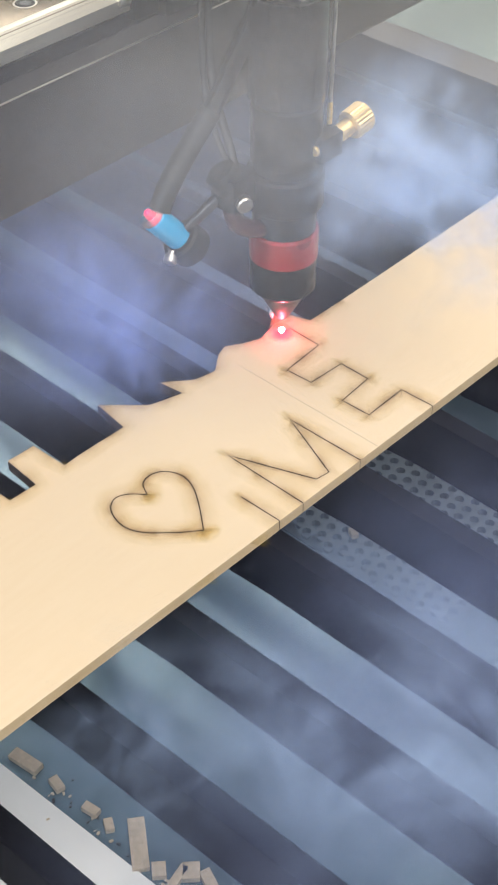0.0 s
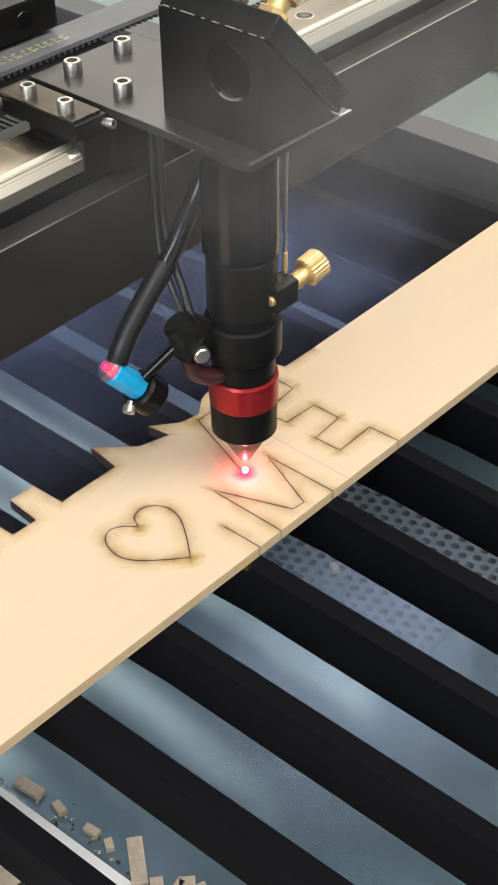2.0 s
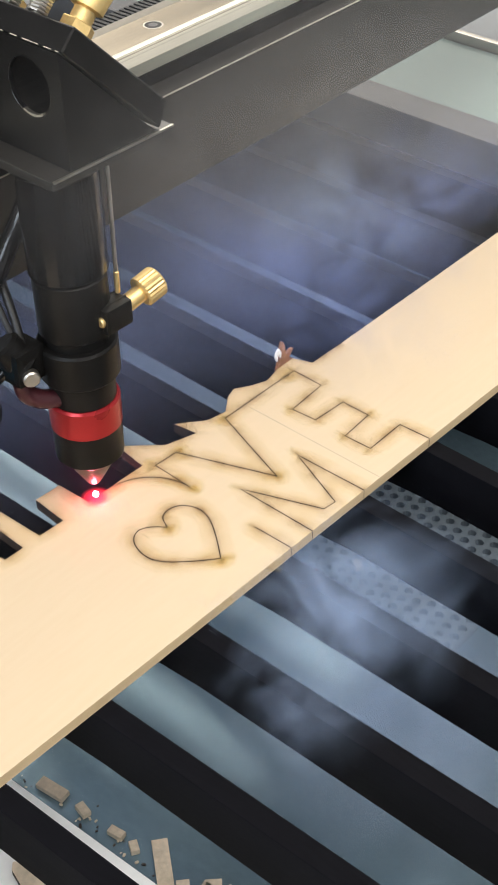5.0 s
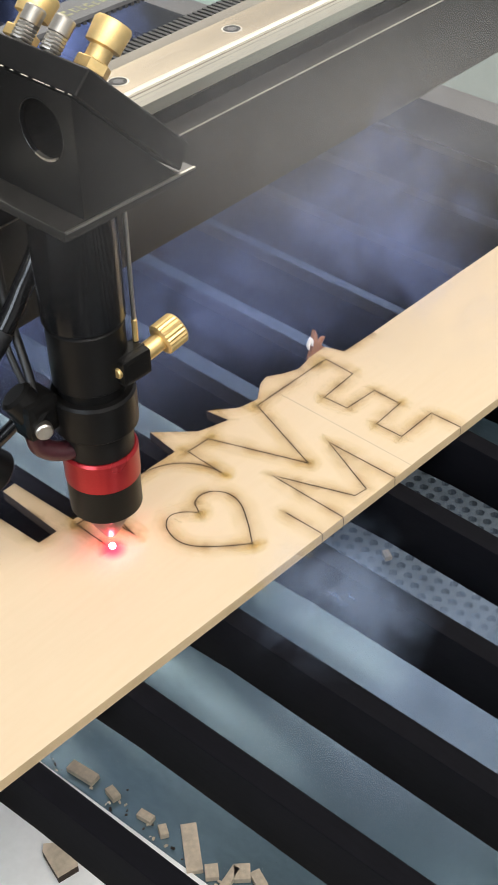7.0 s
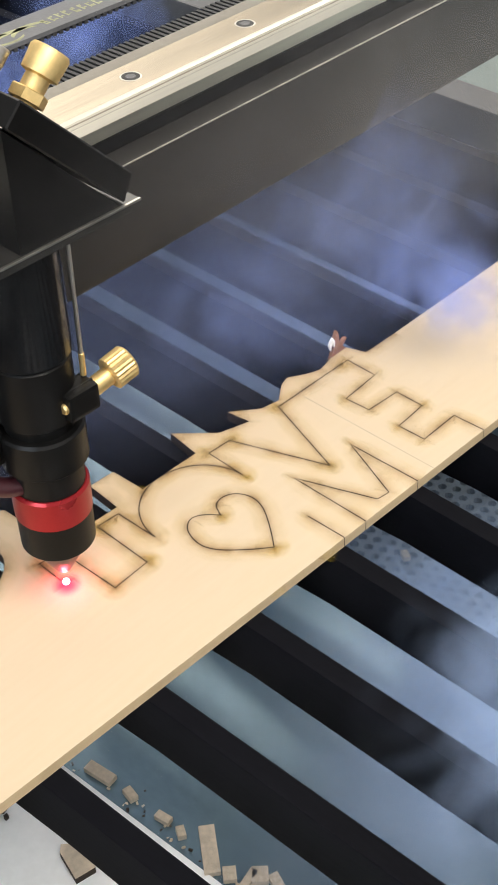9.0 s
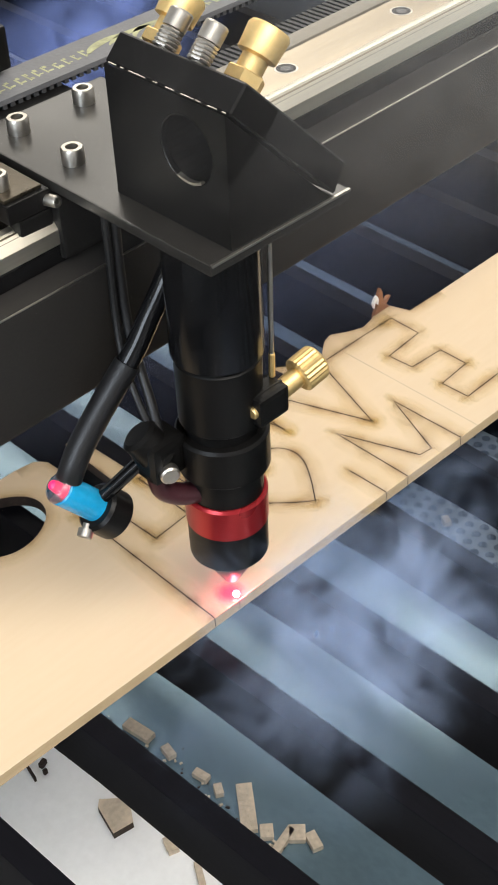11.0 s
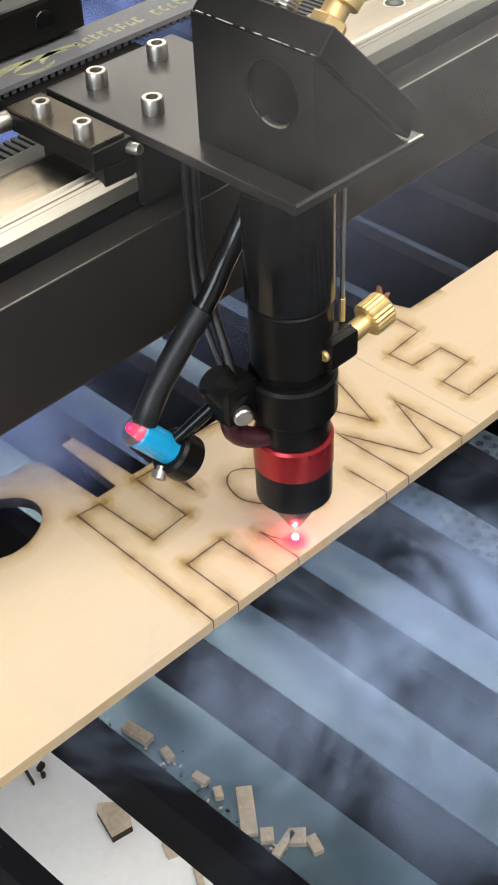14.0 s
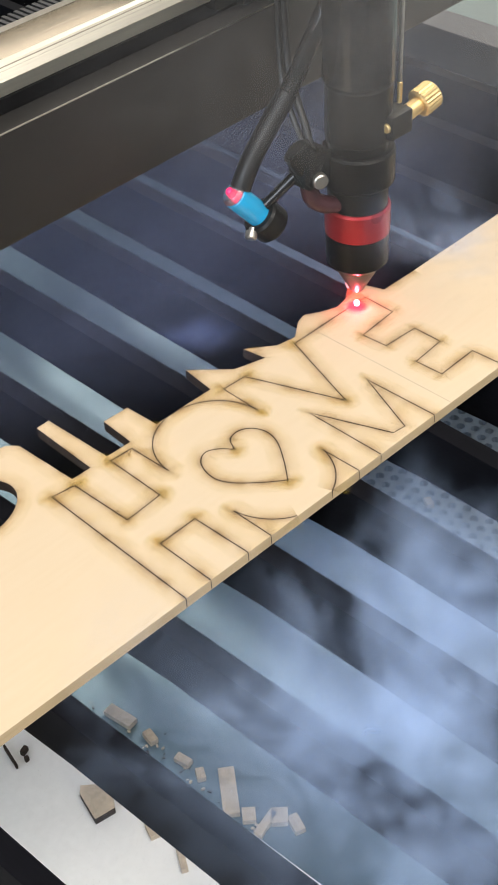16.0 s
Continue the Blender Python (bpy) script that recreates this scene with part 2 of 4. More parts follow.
def build_tray():
    tray = part("floor_tray", box(-420, 600, -520, 620, TRAY_Z - 3, TRAY_Z), TRAY)
    tagged(tray, "grey-blue sheet metal tray under the slats", "tray", kind="structure")
    liner = part("white_liner", prism([(-300, -420), (52, -420), (24.5, 0), (-3, 420), (-300, 420)], TRAY_Z + 0.2, TRAY_Z + 1.6), WHITE)
    tagged(liner, "white sheet lying flat on the metal tray", "sheet")
    # exhaust grille: a plate with rows of round holes
    bm = bmesh.new()
    p, r, n = 7.6, 2.7, 10
    x0, y0, nx, ny = 226, -62, 14, 16
    for i in range(nx):
        for j in range(ny):
            cx, cy = x0 + p * (i + 0.5 * (j % 2)), y0 + p * j
            sq = [(cx + p / 2 * a, cy + p / 2 * b) for a, b in ((-1, -1), (0, -1), (1, -1), (1, 0), (1, 1), (0, 1), (-1, 1), (-1, 0))]
            ci = [(cx + r * math.cos(math.radians(225 + 45 * k)), cy + r * math.sin(math.radians(225 + 45 * k))) for k in range(8)]
            a = [bm.verts.new((x * MM, y * MM, (TRAY_Z + 5) * MM)) for x, y in sq]
            b = [bm.verts.new((x * MM, y * MM, (TRAY_Z + 5) * MM)) for x, y in ci]
            c = [bm.verts.new((x * MM, y * MM, (TRAY_Z + 1) * MM)) for x, y in ci]
            for k in range(8):
                q = (k + 1) % 8
                bm.faces.new((a[k], a[q], b[q], b[k]))
                bm.faces.new((b[k], b[q], c[q], c[k]))
    grille = part("exhaust_grille", bm, GRILLE)
    tagged(grille, "perforated grey metal exhaust grille in the tray", "grille")
    # thin dark sheet on the tray, its colour stands for shade in the holes
    part("backing", box(x0 - 4, x0 + p * nx + 4, y0 - 4, y0 + p * ny, TRAY_Z + 0.3, TRAY_Z + 0.9), HOLE_SHADE, grille, "dark sheet painting the shade inside the holes")


def build_slats():
    # right edge at y = 0, and how far each lies askew
    rows = [(-190, 2.8), (-145, 2.8), (-99.8, 2.8), (-54.2, 2.8), (-8.6, 2.3), (38.5, 1.4), (85.1, 0.6), (131.7, -0.2), (176.8, -0.6), (224.4, -0.5), (274.5, -0.4), (324.6, -0.2), (373, 0)]
    first = None
    for x, turn in rows:
        if first is None:
            bm = prism([(-470, SLAT_TOP), (550, SLAT_TOP), (550, SLAT_TOP - 31), (-5, SLAT_TOP - 31), (-75, SLAT_TOP - 25.5), (-470, SLAT_TOP - 25.5)], -8, 0, "x")
            bmesh.ops.bevel(bm, geom=list(bm.edges), offset=0.5 * MM, segments=2, affect="EDGES", profile=0.7)
            first = part("bed_slat", bm, SLAT)
            first.matrix_basis = pose(x * MM, 0, 0, 0, 0, turn)
            tagged(first, "black metal bed slat spanning the cutter", "slat", "slats of the bed")
        else:
            copy_thing(first, pose(x * MM, 0, 0, 0, 0, turn))


def build_cabinet():
    for name, b in (("wall_west", (-430, -420, -530, 630, TRAY_Z - 3, 60)), ("wall_east", (640, 650, -530, 630, TRAY_Z - 3, 40)),
                    ("wall_north", (-420, 640, 620, 630, TRAY_Z - 3, 120)), ("wall_south", (-420, 640, -530, -520, TRAY_Z - 3, -20))):
        tagged(part(name, box(*b), CABINET), "grey painted inner wall of the machine cabinet", "wall", kind="structure")
    rim = part("bed_frame", box(412, 436, -518, 618, SLAT_TOP - 40, SLAT_TOP + 1, 2), FRAME_GREY)
    tagged(rim, "grey metal frame along the end of the slats", "frame", kind="structure")
    panel = part("side_panel", box(438, 524, -518, 618, SLAT_TOP - 14, SLAT_TOP - 2, 2), GREEN)
    tagged(panel, "green-grey painted side panel beside the bed", "panel", kind="structure")
    trim = part("trim", box(525, 530, -518, 618, SLAT_TOP - 8, SLAT_TOP + 4, 1), STEEL)
    tagged(trim, "bright metal trim strip on the side panel", "trim", kind="structure")
    shelf = part("side_shelf", box(531, 638, -518, 618, SLAT_TOP - 14, SLAT_TOP - 1, 2), CABINET)
    tagged(shelf, "pale grey outer ledge of the cabinet", "ledge", kind="structure")


def build_stand():
    """The machine's base cabinet on the workshop floor."""
    base = part("cabinet_base", box(-430, 650, -530, 630, -950, TRAY_Z - 3.2, 4), CABINET)
    tagged(base, "grey painted base of the machine standing on the floor", "cabinet", kind="structure")
    floor = part("floor", box(-2620, 2820, -2620, 2820, -1000, -950), FLOOR)
    tagged(floor, "plain grey concrete workshop floor", "floor", kind="structure")


def build_room():
    """Unseen plain room added for bounce light and reflections, window behind the cool lamp."""
    lo, hi, x0, x1, y0, y1 = -950, 2450, -2500, 2700, -2500, 2700
    for name, b in (("wall_workshop_east", (x1, x1 + 120, y0 - 120, y1 + 120, lo, hi)), ("wall_workshop_north", (x0, x1, y1, y1 + 120, lo, hi)),
                    ("wall_workshop_south", (x0, x1, y0 - 120, y0, lo, hi))):
        tagged(part(name, box(*b), WALL), "plain off-white unseen wall added for bounce light", "wall", kind="structure")
    wy0, wy1, wz0, wz1 = -1500, 0, 350, 1950
    bm = bmesh.new()
    for b in ((y0 - 120, wy0, lo, hi), (wy1, y1 + 120, lo, hi), (wy0, wy1, lo, wz0), (wy0, wy1, wz1, hi)):
        box(x0 - 120, x0, *b, 0, bm)
    tagged(part("wall_workshop_west", bm, WALL), "plain off-white unseen wall with an added window opening", "wall", kind="structure")
    bm = bmesh.new()
    for b in ((wy0, wy0 + 50, wz0, wz1), (wy1 - 50, wy1, wz0, wz1), (wy0 + 50, wy1 - 50, wz0, wz0 + 50), (wy0 + 50, wy1 - 50, wz1 - 50, wz1), (-775, -725, wz0 + 50, wz1 - 50)):
        box(x0 - 90, x0 - 40, *b, 0, bm)
    tagged(part("window_1", bm, CABINET), "grey frame of an added, unseen window", "window", kind="structure")
    tagged(part("ceiling", box(x0 - 120, x1 + 120, y0 - 120, y1 + 120, hi, hi + 100), WALL), "plain off-white unseen ceiling added for bounce light", "ceiling", kind="structure")


build_stand()
build_room()
build_tray()
build_slats()
build_cabinet()
# ---- the plywood strip ----
def edge_y(x):
    """Near edge of the strip."""
    return -72.4 - 0.016 * x


JAGGED = [(-140, 37), (-2, 37), (6, 36), (9.6, 32), (11.2, 2), (19.8, 1.8), (20.6, 35), (26.6, 35.2), (28.2, 2), (39.6, 1.6), (40.6, 18.4), (52.4, 18), (53.2, 1.8),
          (60.4, 2), (82, 1.7), (84, 18.2), (97.5, 3.7), (111, -0.4), (109.4, 10.6), (120.3, 1.8), (129.5, 0), (138, 6.4), (143.4, 8), (150, 4), (157.1, 1.2), (164, 2.6),
          (170.5, 5), (176, 4.6), (176.9, 3.5), (180, -5.4), (200, -5.8), (430, -5.0)]


def hole_outline():
    return [(-24 + 16.6 * math.cos(a) + 1.2 * math.cos(2 * a), 16.2 + 14.6 * math.sin(a)) for a in [2 * math.pi * i / 40 for i in range(40)]]


def build_board():
    outline = JAGGED + [(430, edge_y(430)), (300, edge_y(300)), (150, edge_y(150)), (0, edge_y(0)), (-140, edge_y(-140))]
    bm = bmesh.new()
    top = [bm.verts.new((x * MM, y * MM, 0)) for x, y in outline]
    low = [bm.verts.new((x * MM, y * MM, SLAT_TOP * MM)) for x, y in outline]
    hole = hole_outline()
    htop = [bm.verts.new((x * MM, y * MM, 0)) for x, y in hole]
    hlow = [bm.verts.new((x * MM, y * MM, SLAT_TOP * MM)) for x, y in hole]
    for ring, inner in ((top, htop), (low, hlow)):
        es = [bm.edges.new((ring[i], ring[(i + 1) % len(ring)])) for i in range(len(ring))]
        es += [bm.edges.new((inner[i], inner[(i + 1) % len(inner)])) for i in range(len(inner))]
        made = bmesh.ops.triangle_fill(bm, edges=es, use_beauty=True)
    n = len(outline)
    for i in range(n):
        f = bm.faces.new((top[i], top[(i + 1) % n], low[(i + 1) % n], low[i]))
        f.material_index = 2 if i < len(JAGGED) - 2 and i > 0 else 1
    for i in range(40):
        f = bm.faces.new((htop[i], htop[(i + 1) % 40], hlow[(i + 1) % 40], hlow[i]))
        f.material_index = 2
    board = part("plywood_strip", bm, [PLY, PLY_EDGE, CHAR])
    tagged(board, "pale birch plywood strip with scorched cut-out letters, lying on the slats", "plywood")
    return board


# outline of the lettering, in the order in which it is cut
def arc(cx, cy, r, a0, a1, n):
    return [(cx + r * math.cos(math.radians(a0 + (a1 - a0) * i / n)), cy + r * math.sin(math.radians(a0 + (a1 - a0) * i / n))) for i in range(n + 1)]


START = (165.0, -3.0)
O_TOP = arc(61.7, -21.5, 23.5, 0, 180, 30)
O_LOW = [(62.3 + 23.3 * math.cos(math.radians(189.5 + 157.5 * i / 28)), -50.6 + 24.6 * math.sin(math.radians(189.5 + 157.5 * i / 28))) for i in range(29)]
LEGS = [  # (points, time at the first, time at the last): the head runs at an even pace along each
    ([START, (126.1, -2.9)], 0.0, 1.02),
    ([(126.1, -2.9), (112.3, -43.2)], 1.02, 2.07),
    ([(112.3, -43.2), (96.8, -2.8)], 2.07, 3.2),
    ([(96.8, -2.8), (85.6, -2.3)], 3.2, 3.5),
    ([(85.6, -2.3), (85.2, -21.5)], 3.5, 3.97),
    (O_TOP, 3.97, 5.8),
    ([(38.2, -21.5), (37.4, -1.6), (27.4, -1.0)], 5.8, 6.48),
    ([(27.4, -1.0), (27.2, -28.6)], 6.48, 7.18),
    ([(27.2, -28.6), (10.7, -29.6)], 7.18, 7.6),
    ([(10.7, -29.6), (9.6, -1.4)], 7.6, 8.37),
    ([(9.6, -1.4), (0, 0)], 8.37, 8.6),
    ([(0, 0), (-0.9, edge_y(-1))], 8.6, 10.47),
    ([(10.5, edge_y(10)), (10.6, -47)], 10.94, 11.58),
    ([(10.6, -47), (27.3, -47)], 11.58, 12.01),
    ([(27.3, -47), (28.2, edge_y(28))], 12.01, 12.69),
    ([(39.4, edge_y(39)), (39.3, -54.6)], 13.17, 13.66),
    (O_LOW, 13.66, 15.36),
]
DONE = [  # cut before the clip begins
    [(63.0, -31), (65.9, -25.9), (70.8, -24.6), (75.6, -27), (78.2, -32.8), (76.8, -40), (71, -49), (64, -57.8)],
    [(64, -57.8), (57.2, -52), (49.2, -43.4), (46.6, -36), (48.8, -27.8), (53.8, -24.2), (58.6, -26), (63.0, -31)],
    [(85.2, edge_y(85)), (84.8, -56)],
    [(97.3, edge_y(97)), (97.3, -37.7), (109.7, -69.4), (115.6, -70.2), (127.6, -41), (128.2, edge_y(128))],
    [START, (170.2, -3.2), (169.7, -18.8), (149, -20.3), (149.7, -32.2), (166.7, -33.2), (166.5, -46.8), (149.6, -48), (149.9, -60.8), (170.1, -60.5), (170.6, edge_y(170))],
]


def refine(points, step):
    out = [Vector(points[0])]
    for a, b in zip(points, points[1:]):
        a, b = Vector(a), Vector(b)
        n = max(1, round((b - a).length / step))
        out += [a.lerp(b, i / n) for i in range(1, n + 1)]
    return out


def scorch_material():
    """Soot beside a cut: dark brown at the line, a yellow-brown tinge further out, patchy."""
    m = bpy.data.materials.new("soot_stain")
    m.use_nodes = True
    nt = m.node_tree
    N, L = nt.nodes.new, nt.links.new
    b = nt.nodes["Principled BSDF"]
    b.inputs["Roughness"].default_value, b.inputs["Specular IOR Level"].default_value = 0.8, 0.1
    tc, sep = N("ShaderNodeTexCoord"), N("ShaderNodeSeparateXYZ")
    L(tc.outputs["UV"], sep.inputs[0])
    tone = N("ShaderNodeValToRGB")
    tone.color_ramp.elements[0].position, tone.color_ramp.elements[0].color = 0.25, (0.7, 0.49, 0.05, 1)
    tone.color_ramp.elements[1].position, tone.color_ramp.elements[1].color = 1.0, (0.2, 0.09, 0.02, 1)
    tone.color_ramp.elements.new(0.78).color = (0.5, 0.29, 0.035, 1)
    L(sep.outputs["Y"], tone.inputs["Fac"])
    L(tone.outputs["Color"], b.inputs["Base Color"])
    fade = N("ShaderNodeValToRGB")
    fade.color_ramp.interpolation = "EASE"
    fade.color_ramp.elements[0].position, fade.color_ramp.elements[0].color = 0.0, (0, 0, 0, 1)
    fade.color_ramp.elements[1].position, fade.color_ramp.elements[1].color = 1.0, (0.5, 0.5, 0.5, 1)
    for at, level in ((0.4, 0.1), (0.72, 0.23), (0.9, 0.35)):
        fade.color_ramp.elements.new(at).color = (level, level, level, 1)
    L(sep.outputs["Y"], fade.inputs["Fac"])
    geo, nz, patch, mul = N("ShaderNodeNewGeometry"), N("ShaderNodeTexNoise"), N("ShaderNodeMapRange"), N("ShaderNodeMath")
    nz.inputs["Scale"].default_value, nz.inputs["Detail"].default_value = 110, 3
    L(geo.outputs["Position"], nz.inputs["Vector"])
    L(nz.outputs["Fac"], patch.inputs["Value"])
    for key, value in (("From Min", 0.32), ("From Max", 0.68), ("To Min", 0.3), ("To Max", 1.15)):
        patch.inputs[key].default_value = value
    mul.operation = "MULTIPLY"
    L(fade.outputs["Color"], mul.inputs[0])
    L(patch.outputs["Result"], mul.inputs[1])
    L(mul.outputs[0], b.inputs["Alpha"])
    return m


SOOT = scorch_material()
LAYER = [0]


def rim_y(x):
    """Far, jagged side of the strip at x."""
    return min([ya + (yb - ya) * (x - xa) / (xb - xa) for (xa, ya), (xb, yb) in zip(JAGGED, JAGGED[1:]) if min(xa, xb) <= x <= max(xa, xb) and xa != xb] or [40])


def cut_strip(bm, pts, dirs, width=0.36, soot=7.0, caps=0):
    """One run of kerf as a single strip: the charred line, the soot on both sides, and its trace down the strip's near edge."""
    uv = bm.loops.layers.uv.verify()
    LAYER[0] += 1
    low = 0.008 + 0.00006 * (LAYER[0] % 300)
    rows = []
    for i, p in enumerate(pts):
        d = dirs[i] or (pts[min(i + 1, len(pts) - 1)] - pts[max(i - 1, 0)]).normalized()
        n = Vector((-d.y, d.x))
        rows.append([bm.verts.new(((p.x + n.x * o) * MM, min(p.y + n.y * o, max(p.y, rim_y(p.x + n.x * o))) * MM, z * MM)) for o, z in
                     ((-soot, low), (-width * 0.55, low), (-width * 0.5, 0.035), (width * 0.5, 0.035), (width * 0.55, low), (soot, low))])
    for a, b in zip(rows, rows[1:]):
        for k in range(5):
            f = bm.faces.new((a[k], a[k + 1], b[k + 1], b[k]))
            f.material_index = 1 if k in (0, 4) else 0
            for loop in f.loops:
                loop[uv].uv = (0.5, 0 if loop.vert in (a[0], b[0], a[5], b[5]) else 1)
    ends = [(pts[0], pts[1])] * (caps & 1) + [(pts[-1], pts[-2])] * (caps >> 1)
    for p, q in ends:
        if p.y > edge_y(p.x) + 6:  # soot round the end of the line
            back = math.atan2(p.y - q.y, p.x - q.x)
            mid = bm.verts.new((p.x * MM, p.y * MM, (low + 0.0002) * MM))
            fan = []
            for k in range(9):
                a = back + math.pi * (k / 8 - 0.5)
                x = p.x + soot * math.cos(a)
                fan.append(bm.verts.new((x * MM, min(p.y + soot * math.sin(a), max(p.y, rim_y(x))) * MM, (low + 0.0002) * MM)))
            for k in range(8):
                f = bm.faces.new((mid, fan[k], fan[k + 1]))
                f.material_index = 1
                for loop in f.loops:
                    loop[uv].uv = (0.5, 1 if loop.vert is mid else 0)
    turns = list(ends)
    if caps == 3:
        for a, p, b in zip(pts, pts[1:], pts[2:]):
            if (p - a).angle(b - p) > 0.6:
                turns.append((p, a))
                turns.append((p, b))
    for p, q in turns:
        if p.y > edge_y(p.x) + 6:  # smudge blown out past the end of a run
            smudge(bm, uv, p, (p - q).normalized(), low + 0.0004)
    for p, row in ((pts[0], rows[0]), (pts[-1], rows[-1])):
        if p.y <= edge_y(p.x) + 0.05:
            y = (edge_y(p.x) - 0.05) * MM
            low_v = [bm.verts.new((v.co.x, y, SLAT_TOP * MM)) for v in row[2:4]]
            bm.faces.new((row[2], row[3], low_v[1], low_v[0]))


def smudge(bm, uv, p, way, z):
    """Soot blown out beyond a corner: a short streak that fades all round."""
    side = Vector((-way.y, way.x))
    c = p + way * 1.6
    rings = []
    for f in (0.0, 0.3, 0.62, 1.0):
        ring = []
        for k in range(14):
            a = 2 * math.pi * k / 14
            v = c + way * (5.0 if math.cos(a) > 0 else 3.0) * f * math.cos(a) + side * 2.3 * f * math.sin(a)
            ring.append(bm.verts.new((v.x * MM, min(v.y, max(p.y, rim_y(v.x))) * MM, z * MM)))
            if f == 0:
                break
        rings.append(ring)
    for i, level in enumerate((0.74, 0.6, 0.35)):
        nxt = (0.6, 0.35, 0.0)[i]
        for k in range(14):
            q = (k + 1) % 14
            inner = rings[i]
            vs = (inner[0], rings[i + 1][k], rings[i + 1][q]) if i == 0 else (inner[k], rings[i + 1][k], rings[i + 1][q], inner[q])
            f = bm.faces.new(vs)
            f.material_index = 1
            for loop in f.loops:
                loop[uv].uv = (0.5, level if loop.vert in inner else nxt)


def line_dirs(pts):
    """Mitred way of the line at each of its points."""
    out = []
    for i in range(len(pts)):
        d = Vector((0, 0))
        if i:
            d += (pts[i] - pts[i - 1]).normalized()
        if i + 1 < len(pts):
            d += (pts[i + 1] - pts[i]).normalized()
        out.append(d.normalized() if d.length > 0.5 else None)
    return out


CUT_ROWS = []


def build_cuts():
    for pts in DONE:
        if len(pts) > 7 and pts[0] != START:
            pts = [(p.x, p.y) for p in smooth_path([(x, y, 0) for x, y in pts], 5)]
        fine = refine(pts, 4)
        dirs = line_dirs(fine)
        bm = bmesh.new()
        cut_strip(bm, fine, dirs, caps=3)
        part("burnt_cut_line", bm, [CUT, SOOT], board, "thin dark laser-burnt cut line")
    for pts, t0, t1 in LEGS:
        fine = refine(pts, 2.6)
        dirs = line_dirs(fine)
        total = sum((b - a).length for a, b in zip(fine, fine[1:]))
        run = 0.0
        for i in range(len(fine) - 1):
            a, b = fine[i], fine[i + 1]
            t_in = t0 + (t1 - t0) * run / total
            run += (b - a).length
            t_out = t0 + (t1 - t0) * run / total
            if a.y < edge_y(a.x) - 0.1 or b.y < edge_y(b.x) - 0.1:
                continue
            bm = bmesh.new()
            cut_strip(bm, [a, b], [dirs[i], dirs[i + 1]], caps=(1 if i == 0 else 0) + (2 if i == len(fine) - 2 else 0))
            ob = part("burnt_cut_line", bm, [CUT, SOOT], board, "fresh dark laser-burnt cut line")
            CUT_ROWS.append((ob, t_in, t_out))
    part("veneer_seam", box(138.2, 138.5, edge_y(138) + 0.3, -3.4, 0.001, 0.006), SEAM, board, "faint seam between two veneer sheets")
    # browned rim along the far, jagged side
    bm = bmesh.new()
    fine = refine(JAGGED[1:-1], 5)
    dirs = line_dirs(fine)
    uv = bm.loops.layers.uv.verify()
    for i in range(len(fine) - 1):
        a, b = fine[i], fine[i + 1]
        d = (b - a).normalized()
        inn = Vector((d.y, -d.x))
        ia = Vector((dirs[i].y, -dirs[i].x)) if dirs[i] else inn
        ib = Vector((dirs[i + 1].y, -dirs[i + 1].x)) if dirs[i + 1] else inn
        f = bm.faces.new([bm.verts.new((p.x * MM, p.y * MM, 0.004 * MM)) for p in (a, b, b + ib * 6.5, a + ia * 6.5)])
        for loop, v in zip(f.loops, (1, 1, 0, 0)):
            loop[uv].uv = (0.5, v)
    hole = [Vector(p) for p in hole_outline()]
    mid = sum(hole, Vector((0, 0))) / len(hole)
    for a, b in zip(hole, hole[1:] + hole[:1]):
        f = bm.faces.new([bm.verts.new((p.x * MM, p.y * MM, 0.005 * MM)) for p in (a, b, b + (b - mid).normalized() * 7, a + (a - mid).normalized() * 7)])
        for loop, v in zip(f.loops, (1, 1, 0, 0)):
            loop[uv].uv = (0.5, v)
    part("scorched_rim", bm, SOOT, board, "brown soot along the jagged cut edge")


board = build_board()
build_cuts()


def build_splinter():
    """A scorched chip that stands on the far edge of the strip, with a pale frayed tip."""
    ob = thing("wood_splinter", "upright scorched brown splinter with a pale tip on the plywood edge", "splinter")
    part("chip", prism([(166.5, -1.5), (177.5, -1.5), (176.2, 0.6), (173.6, 3.0), (172.0, 6.2), (171.6, 9.4), (170.4, 12.2), (169.2, 9.0), (168.9, 5.0), (168.0, 2.2)], 3.2, 5.0, "y"), SPLINTER, ob)
    part("frayed_tip", prism([(168.7, 4.6), (169.0, 7.6), (167.8, 9.8), (166.6, 9.0), (165.4, 6.6), (166.4, 3.8), (166.8, 6.4), (167.6, 7.4)], 3.0, 4.2, "y"), WHITE, ob, "pale frayed tip")
    part("side_chip", prism([(173.0, 2.6), (176.4, 4.6), (178.4, 4.2), (176.4, 2.0), (174.6, 0.4)], 4.2, 5.6, "y"), SPLINTER, ob)


build_splinter()


# ---- offcuts fallen into the tray ----
def offcut(x, y, length, width, turn, thick=3.2, tilt=0.0, z=None, mat=None):
    bm = box(-length / 2, length / 2, -width / 2, width / 2, 0, thick, 0.25)
    ob = part("wood_offcut", bm, [mat or DULL_PLY])
    ob.matrix_basis = pose(x * MM, y * MM, (TRAY_Z + 0.02 if z is None else z) * MM, tilt, 0, turn)
    return tagged(ob, "small pale plywood offcut lying in the tray", "offcut", "offcuts in the tray")


